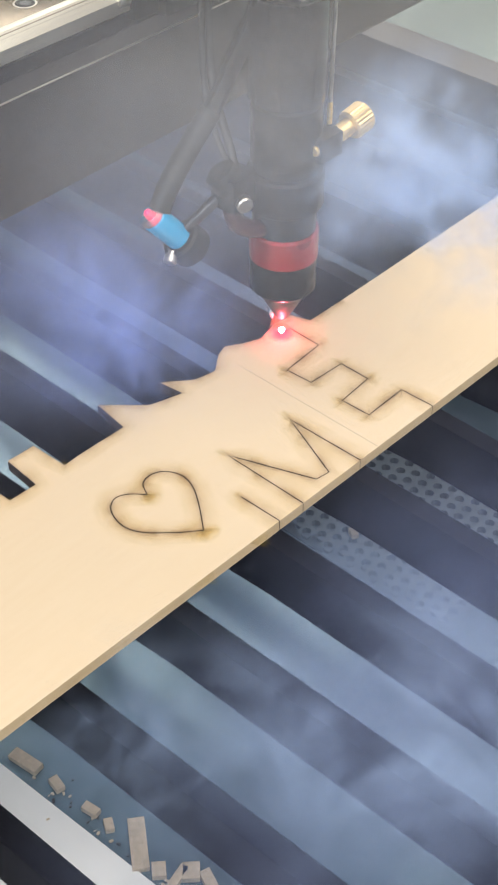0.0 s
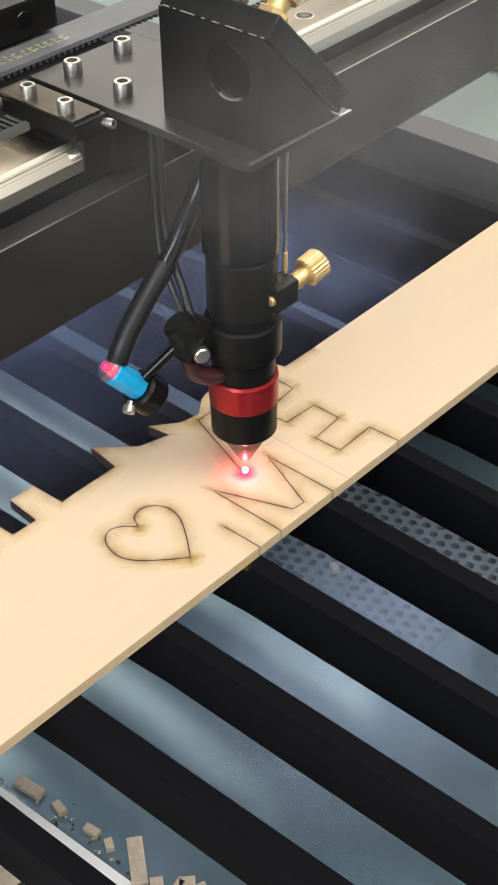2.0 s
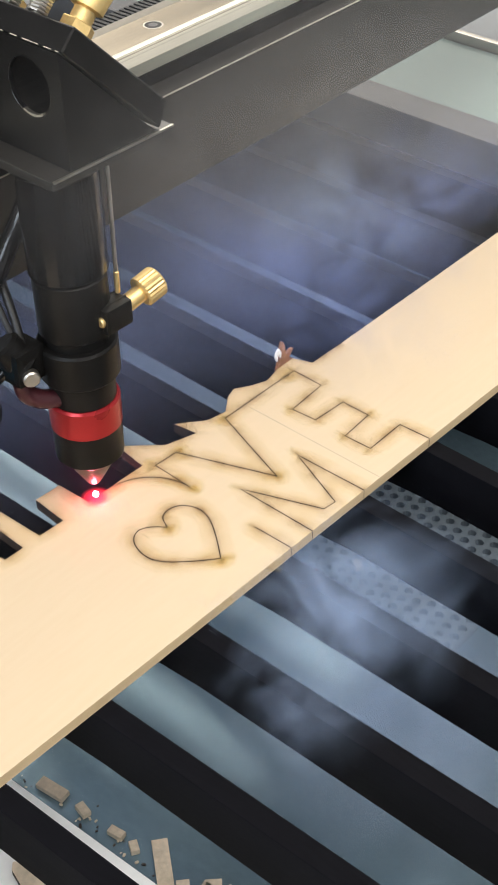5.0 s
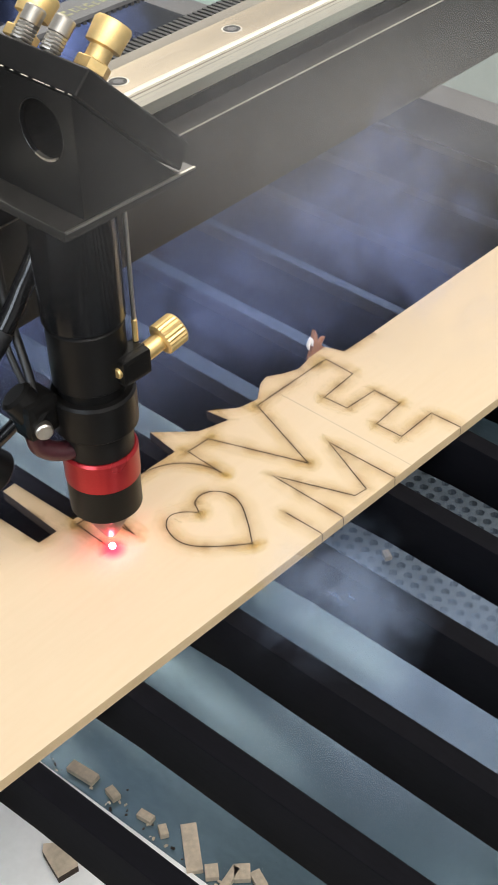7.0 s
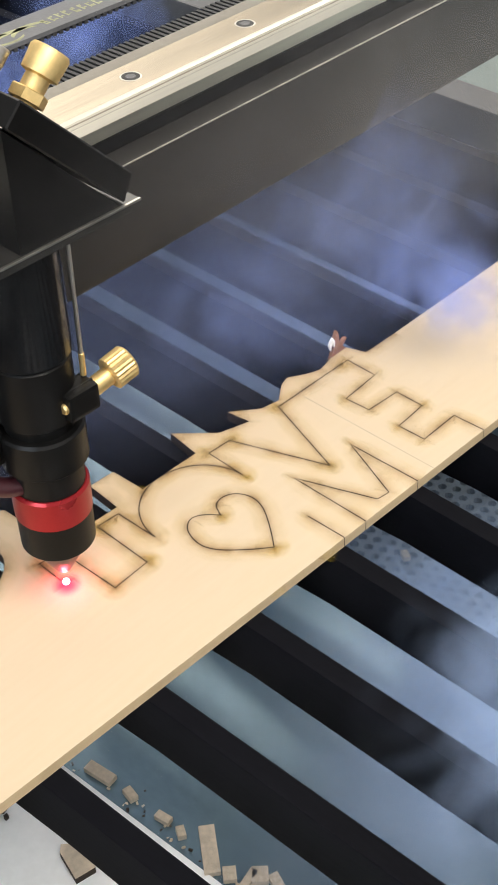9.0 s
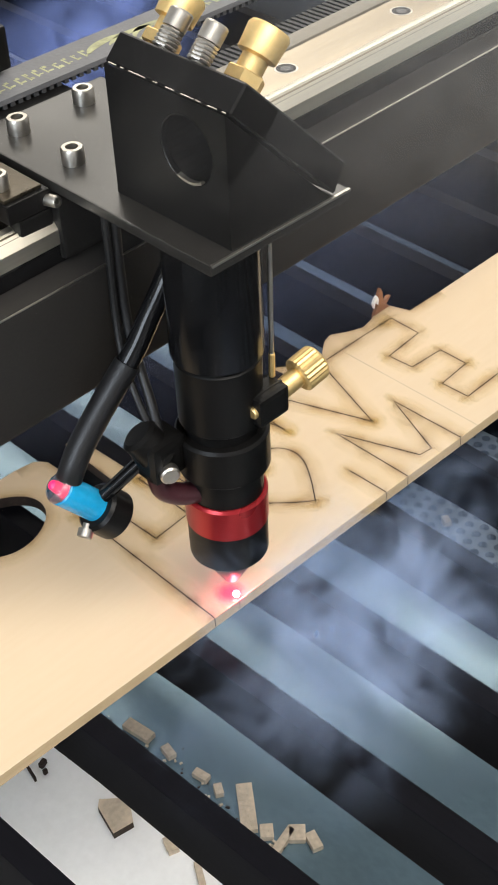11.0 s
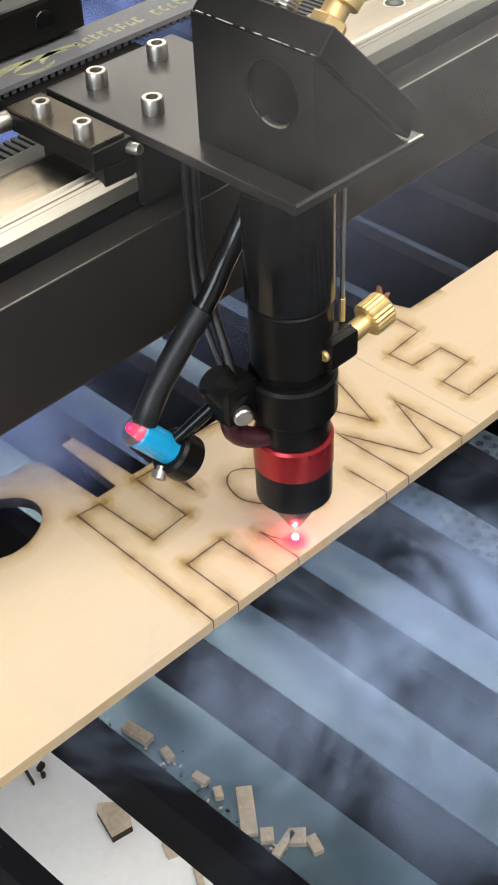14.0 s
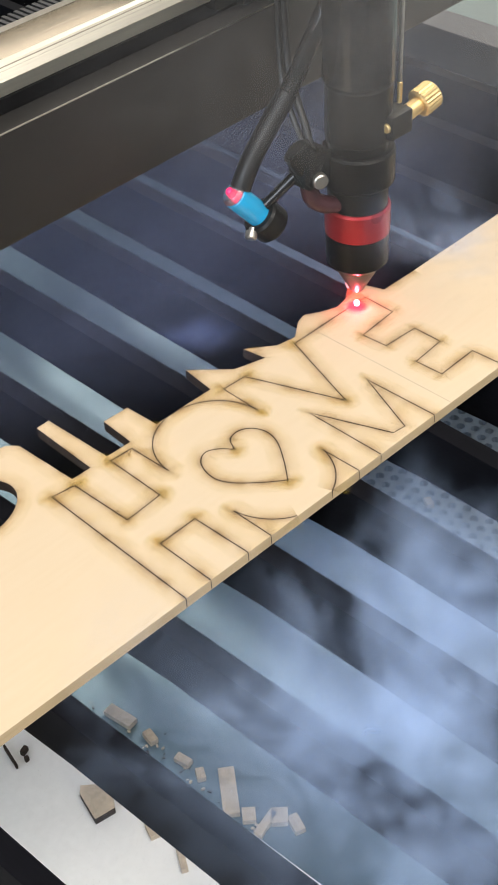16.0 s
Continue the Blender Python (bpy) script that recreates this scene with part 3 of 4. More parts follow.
def build_offcuts():
    L = TRAY_Z + 1.65
    offcut(36.5, -40, 25, 7.5, 52)
    block = part("wood_offcut", prism([(-16, -8.5), (-6, -10.5), (1.2, 0.8), (-9, 10), (-12, 7.2)], 0, 4.2), [DULL_PLY, CHAR])
    for f in block.data.polygons:
        f.material_index = 0 if f.normal.z > 0.5 else 1
    block.matrix_basis = pose(0, 0, L * MM)
    tagged(block, "pale five-sided plywood offcut with charred sides on the white sheet", "offcut", "offcuts in the tray")
    for x, y, l, w, a in ((30.4, 28, 16, 6, 98), (32, 8.5, 7.5, 4.4, 80), (33.8, -12.5, 8, 4.2, 100), (33.8, -24, 6, 4, 60), (33.6, -55.5, 7, 6, 50), (42.6, -66, 8, 7.5, 45), (36, -64, 14, 4, 12),
                          (45, -74, 9, 5, 70)):
        offcut(x, y, l, w, a, tilt=4 if l < 8 else 0, z=TRAY_Z + 0.5)
    for x, y, l, w, a in ((-1, -30, 8, 5, 70), (-2, -50, 12, 3, 60), (-14, 46, 4, 2.2, 20), (-20.5, 48, 14, 1.1, 78), (-16, 41.5, 2, 1.6, 0), (2, 26, 3, 1.8, 30)):
        offcut(x, y, l, w, a, z=L, mat=DULL_PLY if l > 6 and w > 2 else CHAR)
    # crumbs and soot grains swept against the sheet's edge
    rnd = random.Random(12)
    for name, mat, label, count in (("wood_crumbs", DULL_PLY, "pale plywood crumbs scattered in the tray", 22), ("soot_grains", CHAR, "black soot grains scattered in the tray", 22)):
        bm = bmesh.new()
        for k in range(count):
            y = rnd.uniform(-82, 46)
            x = 25.5 - 0.065 * y + abs(rnd.gauss(0, 1)) * 6 if rnd.random() < 0.85 else rnd.uniform(-34, 20)
            r = rnd.uniform(0.35, 1.1)
            turn = pose(x * MM, y * MM, (TRAY_Z + 1.0 + r * 0.5) * MM, rnd.uniform(-30, 30), rnd.uniform(-30, 30), rnd.uniform(0, 180))
            made = bmesh.ops.create_cube(bm, size=1.0)["verts"]
            bmesh.ops.transform(bm, matrix=turn @ Matrix.Diagonal((r * 1.8 * MM, r * MM, r * 0.8 * MM, 1)), verts=made)
        tagged(part(name, bm, mat), label, "crumbs", kind="stuff")
    offcut(240.8, 8.8, 6, 4, 60, z=TRAY_Z + 5.02)


build_offcuts()
# ---- gantry: beam, rail, belts; it travels across the bed ----
def build_gantry():
    g = thing("gantry", "black gantry beam with a bright steel linear rail on top", "gantry")
    part("beam", box(-520, 560, 31, 92, 88, 127.5, 1.0), BEAM_PAINT, g)
    part("rail_base", box(-520, 560, 41.0, 66, 127.6, 133.4, 0.5), BLACK_GLOSS, g, "glossy black seat under the rail")
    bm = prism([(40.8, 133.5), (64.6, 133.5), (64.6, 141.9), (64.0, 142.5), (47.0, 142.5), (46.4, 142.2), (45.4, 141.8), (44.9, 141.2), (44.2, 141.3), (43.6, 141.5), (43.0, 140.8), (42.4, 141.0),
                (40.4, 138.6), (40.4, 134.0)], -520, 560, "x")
    rail = part("rail", bm, [RAIL, RAIL_LIT], g, "bright ground steel rail with grooved sides")
    # front-facing sides take the lit copy of the steel
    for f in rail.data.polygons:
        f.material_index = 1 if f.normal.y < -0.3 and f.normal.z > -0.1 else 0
    for k in range(-6, 8):
        x = 99.7 + 60 * k
        rim = part("counterbore", lathe((x, 55.4, 142.53), (x, 55.4, 143), [(0, 4.1), (0.05, 4.0), (0.05, 3.5), (0.02, 3.4)], 24), STEEL, g, smooth=True)
        part("bolt_hole", lathe((x, 55.4, 142.56), (x, 55.4, 143), [(0, 3.4), (0.02, 3.4)], 20), SCREW_DARK, rim)
        part("bolt_head", lathe((x, 55.4, 142.6), (x, 55.4, 143), [(0, 1.9), (0.03, 1.8), (0.03, 1.0), (0.01, 0.9)], 16), FRAME_GREY, rim)
    part("edge_strip", box(-520, 560, 84, 91.6, 127.6, 130.5, 0.4), TAN, g, "dull tan strip along the beam's far edge")
    part("front_lip", box(-520, 560, 30.85, 31.35, 127.2, 127.65, 0.15), STEEL, g, "thin bright bare edge of the beam")
    # lower run of the belt, teeth up
    bm = box(-520, 560, 94, 110, 122.0, 123.6)
    for k in range(0, 360):
        x = -520 + 3 * k
        box(x, x + 1.7, 94, 110, 123.5, 125.0, 0, bm)
    part("lower_belt", bm, BELT_DARK, g, "dark toothed return run of the belt")
    return g


def build_belt():
    b = thing("drive_belt", "grey toothed drive belt with worn yellow print", "belt")
    bm = box(-420, 420, 91, 108, 150.6, 152.3)
    part("band", bm, BELT, b)
    bm = bmesh.new()
    for k in range(0, 280):
        x = -420 + 3 * k
        box(x, x + 1.6, 91, 108, 149.2, 150.7, 0, bm)
    part("teeth", bm, BELT_DARK, b)
    # worn, unreadable print as plain marks
    rnd = random.Random(4)
    bm = bmesh.new()
    for x0, x1 in ((94, 120), (127, 163), (190, 240), (20, 60)):
        x = x0
        while x < x1:
            w = rnd.uniform(1.8, 3.0)
            y = 95.6 + rnd.uniform(-0.3, 0.3)
            box(x, x + 0.7, y, y + rnd.uniform(4.0, 5.6), 152.32, 152.36, 0, bm)
            box(x + 0.9, x + w, y + rnd.uniform(0, 1), y + rnd.uniform(1.2, 2.0), 152.32, 152.36, 0, bm)
            box(x + 0.9, x + w * 0.8, y + 3.6, y + rnd.uniform(4.3, 5.4), 152.32, 152.36, 0, bm)
            x += w + rnd.uniform(0.9, 1.6)
    tagged(part("print", bm, PRINT, b), "worn yellow print marks", kind="stuff")
    bm = bmesh.new()
    for cx, cy, r, a0, a1, fat in ((72, 92, 9, 150, 60, 1.6), (80, 90.5, 9.5, 140, 45, 1.3), (88, 94, 6, 170, 30, 1.1), (76, 97.5, 5, 200, 330, 0.8)):
        rim = []
        for side in (1, -1):
            for i in range(13):
                f = i / 12 if side > 0 else 1 - i / 12
                rr = r + side * fat * math.sin(math.pi * f) ** 0.7
                a = math.radians(a0 + (a1 - a0) * f)
                rim.append((cx + 1.6 * rr * math.cos(a), cy + rr * math.sin(a)))
        prism(rim[:13] + rim[14:25], 152.32, 152.36, "z", bm)
    part("printed_mark", bm, PRINT, b, "worn yellow printed mark")
    return b


# ---- the laser head: carriage, mirror mount, tube, nozzle, pointer ----
def build_head():
    h = thing("laser_cutter_carriage", "black laser carriage with red lens ring, mirror mount and blue pointer", "laser carriage")
    # carriage
    part("carriage_plate", box(-20, 31.5, -22.2, 82, 148.8, 152, 0.5), BLACK_SATIN, h, "black plate with a bright highlight along its near edge")
    # steel strip that paints the highlight on the plate's near edge
    part("plate_edge", box(-19.6, 31.6, -22.5, -21.6, 151.3, 152.1, 0.2), STEEL, h, "thin bright strip for the plate's edge highlight")
    part("slider_block", box(-22, 34, 37, 71, 129.2, 147.9, 1.2), BLACK, h)
    part("end_plate", box(-36.5, -22.1, 40, 82, 145.5, 151.4, 0.6), BLACK, h)
    part("end_seal", box(-33.5, -22.1, 40, 68, 130.5, 145.4, 0.8), BLACK, h)
    part("clamp_bar", box(-36.2, -23.4, 41.5, 80, 151.45, 152.6, 0.4), BRONZE, h, "dull bare metal bar")
    for x, y in ((-9, 45.3), (-8.3, 71.5), (16.6, 72)):
        cap_screw(h, (x, y, 152), (0, 0, 1), 3.4, 4.8)
    for x, y in ((-32.5, 67.2), (-32.5, 48.3)):
        cap_screw(h, (x, y, 152.6), (0, 0, 1), 2.9, 4.6)
    for p in ((-36.6, 80, 148.4), (-33.6, 44, 138)):
        cap_screw(h, p, (-1, 0, 0.1), 3.1, 5.0)
    cap_screw(h, (-23.2, 40.8, 148), (0.2, -1, 0.1), 1.8, 4.5, label="small bright steel stop screw")
    part("belt_clamp", box(-30, 24, 82.2, 112, 143, 149, 0.8), BLACK, h)
    # mirror mount: wedge body with a round port, and the sprung mirror plate on its slope
    bm = bmesh.new()
    n = 32
    x = -11.5
    ring = [(-6.5 + 9.2 * math.cos(2 * math.pi * i / n), 175 + 9.2 * math.sin(2 * math.pi * i / n)) for i in range(n)]
    outer = [bm.verts.new((x * MM, y * MM, z * MM)) for y, z in ((-21, 152), (23, 152), (23, 189), (-21, 189))]
    circ = [bm.verts.new((x * MM, y * MM, z * MM)) for y, z in ring]
    deep = [bm.verts.new(((x + 23 - (z - 175) * 1.0) * MM, y * MM, z * MM)) for y, z in ring]
    es = [bm.edges.new((outer[i], outer[(i + 1) % 4])) for i in range(4)] + [bm.edges.new((circ[i], circ[(i + 1) % n])) for i in range(n)]
    bmesh.ops.triangle_fill(bm, edges=es, use_beauty=True)
    for i in range(n):
        bm.faces.new((circ[i], circ[(i + 1) % n], deep[(i + 1) % n], deep[i])).material_index = 1
    bm.faces.new(deep).material_index = 1
    far = [bm.verts.new((xx * MM, y * MM, zz * MM)) for y in (-21, 23) for xx, zz in ((24.5, 152),)]
    bm.faces.new((outer[0], outer[3], far[0]))
    bm.faces.new((outer[1], far[1], outer[2]))
    bm.faces.new((outer[3], outer[2], far[1], far[0]))
    body = part("mirror_body", bm, [BLACK, BORE], h)
    bm = lathe((-11.62, -6.5, 175), (-10, -6.5, 175), [(0, 9.5), (0.1, 9.4), (0.1, 9.1), (1.5, 9.0)], 36, caps=False)
    part("port_rim", bm, BLACK_GLOSS, body, "glossy rim of the round port", True)
    # sloping plate, 45 degrees: from the top edge down to the base
    s = math.sqrt(0.5)
    a0 = (-10.5, 188.95)
    slab = [(a0[0], a0[1]), (a0[0] + 8.5 * s, a0[1] + 8.5 * s), (a0[0] + 8.5 * s + 49 * s, a0[1] + 8.5 * s - 49 * s), (a0[0] + 52 * s, a0[1] - 52 * s)]
    bm = prism(slab, -21.6, 24, "y")
    bmesh.ops.bevel(bm, geom=list(bm.edges), offset=0.5 * MM, segments=1, affect="EDGES")
    plate = part("mirror_plate", bm, BLACK, h, "black spring-loaded mirror plate")
    bm = bmesh.new()
    # steel crescent that paints the highlight at the bottom of the port
    lip = [(-6.5 + r * math.cos(math.radians(a)), 175 + r * math.sin(math.radians(a))) for r, sweep in ((9.2, range(236, 302, 6)), (8.45, range(296, 230, -6))) for a in sweep]
    part("port_glint", prism(lip, -11.75, -10.5, "x"), STEEL, body, "bright crescent for the highlight on the port's lower lip")
    for y, w in ((-20.6, 1.4), (-17.5, 3.2), (-12, 2.0), (-9.4, 4.6), (-2.5, 3.0), (3.6, 1.6), (8, 6.2), (16.2, 1.2), (19, 3.0)):
        part("worn_speck", box(-10.95, -10.5, y, y + w, 189.05, 189.32, 0.1), STEEL, plate, "bare worn speck on the edge")
    out = Vector((s, 0, s))
    for y, u in ((-8, 14), (20, 11)):
        base = Vector((a0[0] + 8.5 * s + u * s, y, a0[1] + 8.5 * s - u * s))
        scr = part("adjuster", lathe(base, base + out, [(0, 3.6), (9, 3.6), (9.5, 5.4), (16, 5.8), (17, 5.2)], 24), BRASS, h, "brass knurled adjusting screw", True)
        part("lock_nut", rod(base + out * 1.5, base + out * 5, 5.4, 6), BRASS, scr, "brass lock nut")
    for y, u in ((-2, 3), (11, 3.5)):
        base = Vector((a0[0] + 8.5 * s + u * s, y, a0[1] + 8.5 * s - u * s))
        pin = part("spring_screw", lathe(base, base + out, [(0, 1.8), (6.0, 1.8), (6.0, 3.2), (10.4, 3.2), (10.9, 2.8)], 18), STEEL, h, "steel spring-loaded screw", True)
        coil = [base + out * (0.5 + 5.2 * i / 40) + Vector((s * math.cos(i * 0.78), math.sin(i * 0.78), -s * math.cos(i * 0.78))) * 2.7 for i in range(41)]
        part("spring", hose(coil, 0.55, 6, 1), STEEL, pin)
    # tube
    z = Vector((0, 0, 1))
    part("upper_tube", lathe((0, 0, 104.6), z + Vector((0, 0, 104.6)), [(0, 13.2), (0.6, 13.8), (43.5, 13.8)], 48), BLACK_GLOSS, h, "", True)
    part("tube_flange", lathe((0, 0, 144), (0, 0, 145), [(0, 15.5), (0.5, 16), (4, 16)], 40), BLACK, h, "", True)
    part("inner_sleeve", lathe((0, 0, 62), (0, 0, 63), [(0, 11.6), (43, 11.6)], 40), BLACK, h, "", True)
    clamp = part("clamp_collar", lathe((0, 0, 80.5), (0, 0, 82), [(0, 12.4), (0.6, 13.0), (22.6, 13.0), (23.2, 12.4)], 40), BLACK, h, "", True)
    bm = box(1, 13.2, -16, -7, 82.5, 92.2, 1.4)
    part("clamp_lug", bm, BLACK, clamp)
    part("lug_slot", box(0.9, 13.3, -12.9, -12.2, 91.6, 92.3), SCREW_DARK, clamp)
    part("lug_screw", lathe((1.2, -13.4, 87.6), (0, -13.4, 87.6), [(0, 1.9), (0.9, 1.9), (1.3, 1.5)], 14), BRASS, clamp, "small brass screw", True)
    # knurled brass knob
    seg = 48
    p0, p1 = Vector((16.4, -12.5, 88.9)), Vector((17.6, -12.6, 89.2))
    knob = part("knob_stem", lathe(p0, p1, [(-4, 3.2), (5, 3.2)], 24), BRASS, clamp, "brass stem", True)
    bm = bmesh.new()
    m = frame_of(p0, p1)
    prof = [(3.6, 4.6, 0), (4.2, 5.4, 1), (11.4, 5.4, 1), (12.2, 4.8, 0)]
    rings = []
    for hh, r, kn in prof:
        rings.append([bm.verts.new((p0 + m @ Vector(((r + (0.32 if kn and i % 2 else 0)) * math.cos(2 * math.pi * i / seg), (r + (0.32 if kn and i % 2 else 0)) * math.sin(2 * math.pi * i / seg), hh))) * MM) for i in range(seg)])
    for a, b in zip(rings, rings[1:]):
        for i in range(seg):
            bm.faces.new((a[i], a[(i + 1) % seg], b[(i + 1) % seg], b[i]))
    bm.faces.new(rings[0][::-1])
    bm.faces.new(rings[-1])
    part("knurled_knob", bm, BRASS, clamp, "knurled brass clamping knob")
    part("side_rod", rod((13.2, -9.5, 148.7), (12.6, -9.5, 96), 0.75, 10), STEEL, h, "thin bright rod beside the tube")
    part("rod_tip", rod((12.7, -9.5, 101), (12.6, -9.5, 92.3), 1.0, 10), BRASS, h, "brass rod tip")
    # collar that carries the pointer, lens barrel, red ring, nozzle
    part("pointer_collar", lathe((0, 0, 61.6), (0, 0, 65), [(0, 13.6), (1, 14.6), (14, 14.6), (15, 13.8)], 44), BLACK, h, "", True)
    part("lens_barrel", lathe((0, 0, 51.2), (0, 0, 55), [(0, 12.2), (11, 12.2)], 40), BLACK, h, "", True)
    part("red_ring", lathe((0, 0, 38.6), (0, 0, 42), [(0, 12.6), (0.6, 13.3), (12, 13.4), (13, 12.7), (13, 11)], 56), RED, h, "red anodised lens ring", True)
    part("nozzle_body", lathe((0, 0, 22.6), (0, 0, 26), [(0, 10.2), (2.6, 12.9), (16.2, 13.0)], 48), BLACK, h, "", True)
    part("nozzle_tip", lathe((0, 0, 8.6), (0, 0, 11), [(0, 1.6), (0.6, 2.6), (10.5, 8.0), (14.6, 9.2)], 36), TIP, h, "", True)
    # air fitting
    part("air_fitting", hose([(-10, 1, 54.8), (-16, 3.2, 56.2), (-20.5, 5.5, 60), (-21.5, 6.5, 66)], 3.6, 14), DARK_RED, h, "dark red air elbow", True)
    # pointer arm
    arm = part("pointer_bracket", box(-26, -13, 1.5, 13.5, 66, 80, 2.6), BLACK, h)
    part("bracket_screw", lathe((-21.0, 1.8, 70), (-22.4, -1.2, 70), [(0, 3.1), (2.6, 3.1), (3.2, 2.6)], 18), STEEL, arm, "slotted steel screw", True)
    part("swivel", lathe((-24, 11, 81), (-19, 6, 71), [(0, 4.6), (1, 6), (11, 6.2), (12.5, 5)], 22), BLACK, arm, "", True)
    part("arm_rod", rod((-21, 9, 73), (-35, 18.5, 57.5), 2.3, 14), BLACK_GLOSS, arm, "", True)
    axis0, axis1 = Vector((-47.6, 23.5, 68.2)), Vector((-33.4, 18.6, 50.8))
    w = (axis1 - axis0).normalized()
    ptr = part("pointer", rod(axis0 + w * 2.5, axis1, 5.0, 26, 0.8), BLUE, h, "laser pointer in blue shrink wrap", True)
    part("pointer_ring", rod(axis1 - w * 5, axis1 + w * 4.5, 8.0, 30, 1.0), BLACK, ptr, "black ring clamp", True)
    part("red_diode", lathe(axis0 - w * 1.6, axis0, [(0.2, 0.7), (0.9, 1.5), (4, 1.6)], 14), RED_TIP, ptr, "glowing red diode end", True)
    part("glue_cap", lathe(axis0 - w * 1.8, axis0, [(1.2, 1.8), (1.8, 3.0), (2.8, 4.5), (4.2, 5.1)], 11), CLEAR, ptr, "clear ragged glue", True)
    ts = axis1 + Vector((-8.2, -0.2, -0.6))
    part("thumb_screw", lathe(ts, ts + Vector((-1, -0.5, -0.9)), [(-1, 1.4), (0.6, 1.4), (0.6, 2.4), (3.2, 2.4), (3.7, 2.0)], 16), STEEL, ptr, "steel thumb screw", True)
    # hose and cables
    part("air_hose", hose([(-42.5, 22.6, 68.0), (-40, 22.2, 73), (-35, 22.4, 79), (-26.5, 22, 88), (-17, 21, 98)], 4.1, 16), BLACK_RUBBER, h, "black shrink-wrapped cable", True)
    part("hose_sleeve", hose([(-18.5, 21.2, 96), (-12.5, 20.5, 103.5), (-7.5, 20.5, 110), (-1, 20.5, 118), (6, 20, 130), (9, 20, 148)], 3.5, 16), BLACK_GLOSS, h, "shiny black hose", True)
    part("pointer_cable", hose([(-18, 8, 79), (-16, 13, 87), (-13.5, 20, 96), (-11.8, 25.5, 108), (-10.5, 28, 125), (-10, 28, 148)], 1.6, 12), BLACK_RUBBER, h, "black cable", True)
    part("pointer_cable", hose([(-19, 10, 79), (-18.5, 16, 88), (-17, 22.5, 98), (-15, 26.5, 110), (-13.6, 28, 126), (-13.4, 28.2, 148)], 1.2, 10), BLACK_RUBBER, h, "thin black cable", True)
    # cable chain and hose at the back
    part("chain_link", box(-90, 14, 104, 122, 154, 168, 1.5), BLACK, h, "black plastic cable chain")
    part("chain_cover", box(-90, -18, 106, 120, 168.1, 170.4, 0.8), BELT, h, "dusty grey chain cover")
    part("chain_pin", rod((-2, 103.4, 161), (-2, 105, 161), 3.6, 18), BLACK_GLOSS, h)
    part("chain_foot", box(-60, 10, 109, 121, 149.1, 153.9, 0.5), BLACK, h)
    part("rear_hose", hose([(-34, 112, 170), (-18, 108, 174), (8, 106, 185), (45, 114, 206)], 4.2, 12), BELT, h, "dusty grey hose", True)
    return h


gantry = build_gantry()
belt = build_belt()
head = build_head()


def build_spot():
    """The glowing point where the beam meets the wood."""
    bm = bmesh.new()
    bmesh.ops.create_icosphere(bm, subdivisions=2, radius=1.2 * MM)
    ob = part("laser_spot", bm, SPOT, None, "", True)
    return tagged(ob, "glowing red laser spot on the plywood", "light")


spot = build_spot()
# glowing disc that paints the soft red halo round the spot
bm = bmesh.new()
bmesh.ops.create_circle(bm, cap_ends=True, segments=32, radius=9.0 * MM)
halo_disc = tagged(part("halo_disc", bm, DOT, None, "", True), "glowing disc for the red halo of laser spot and pointer", "light")


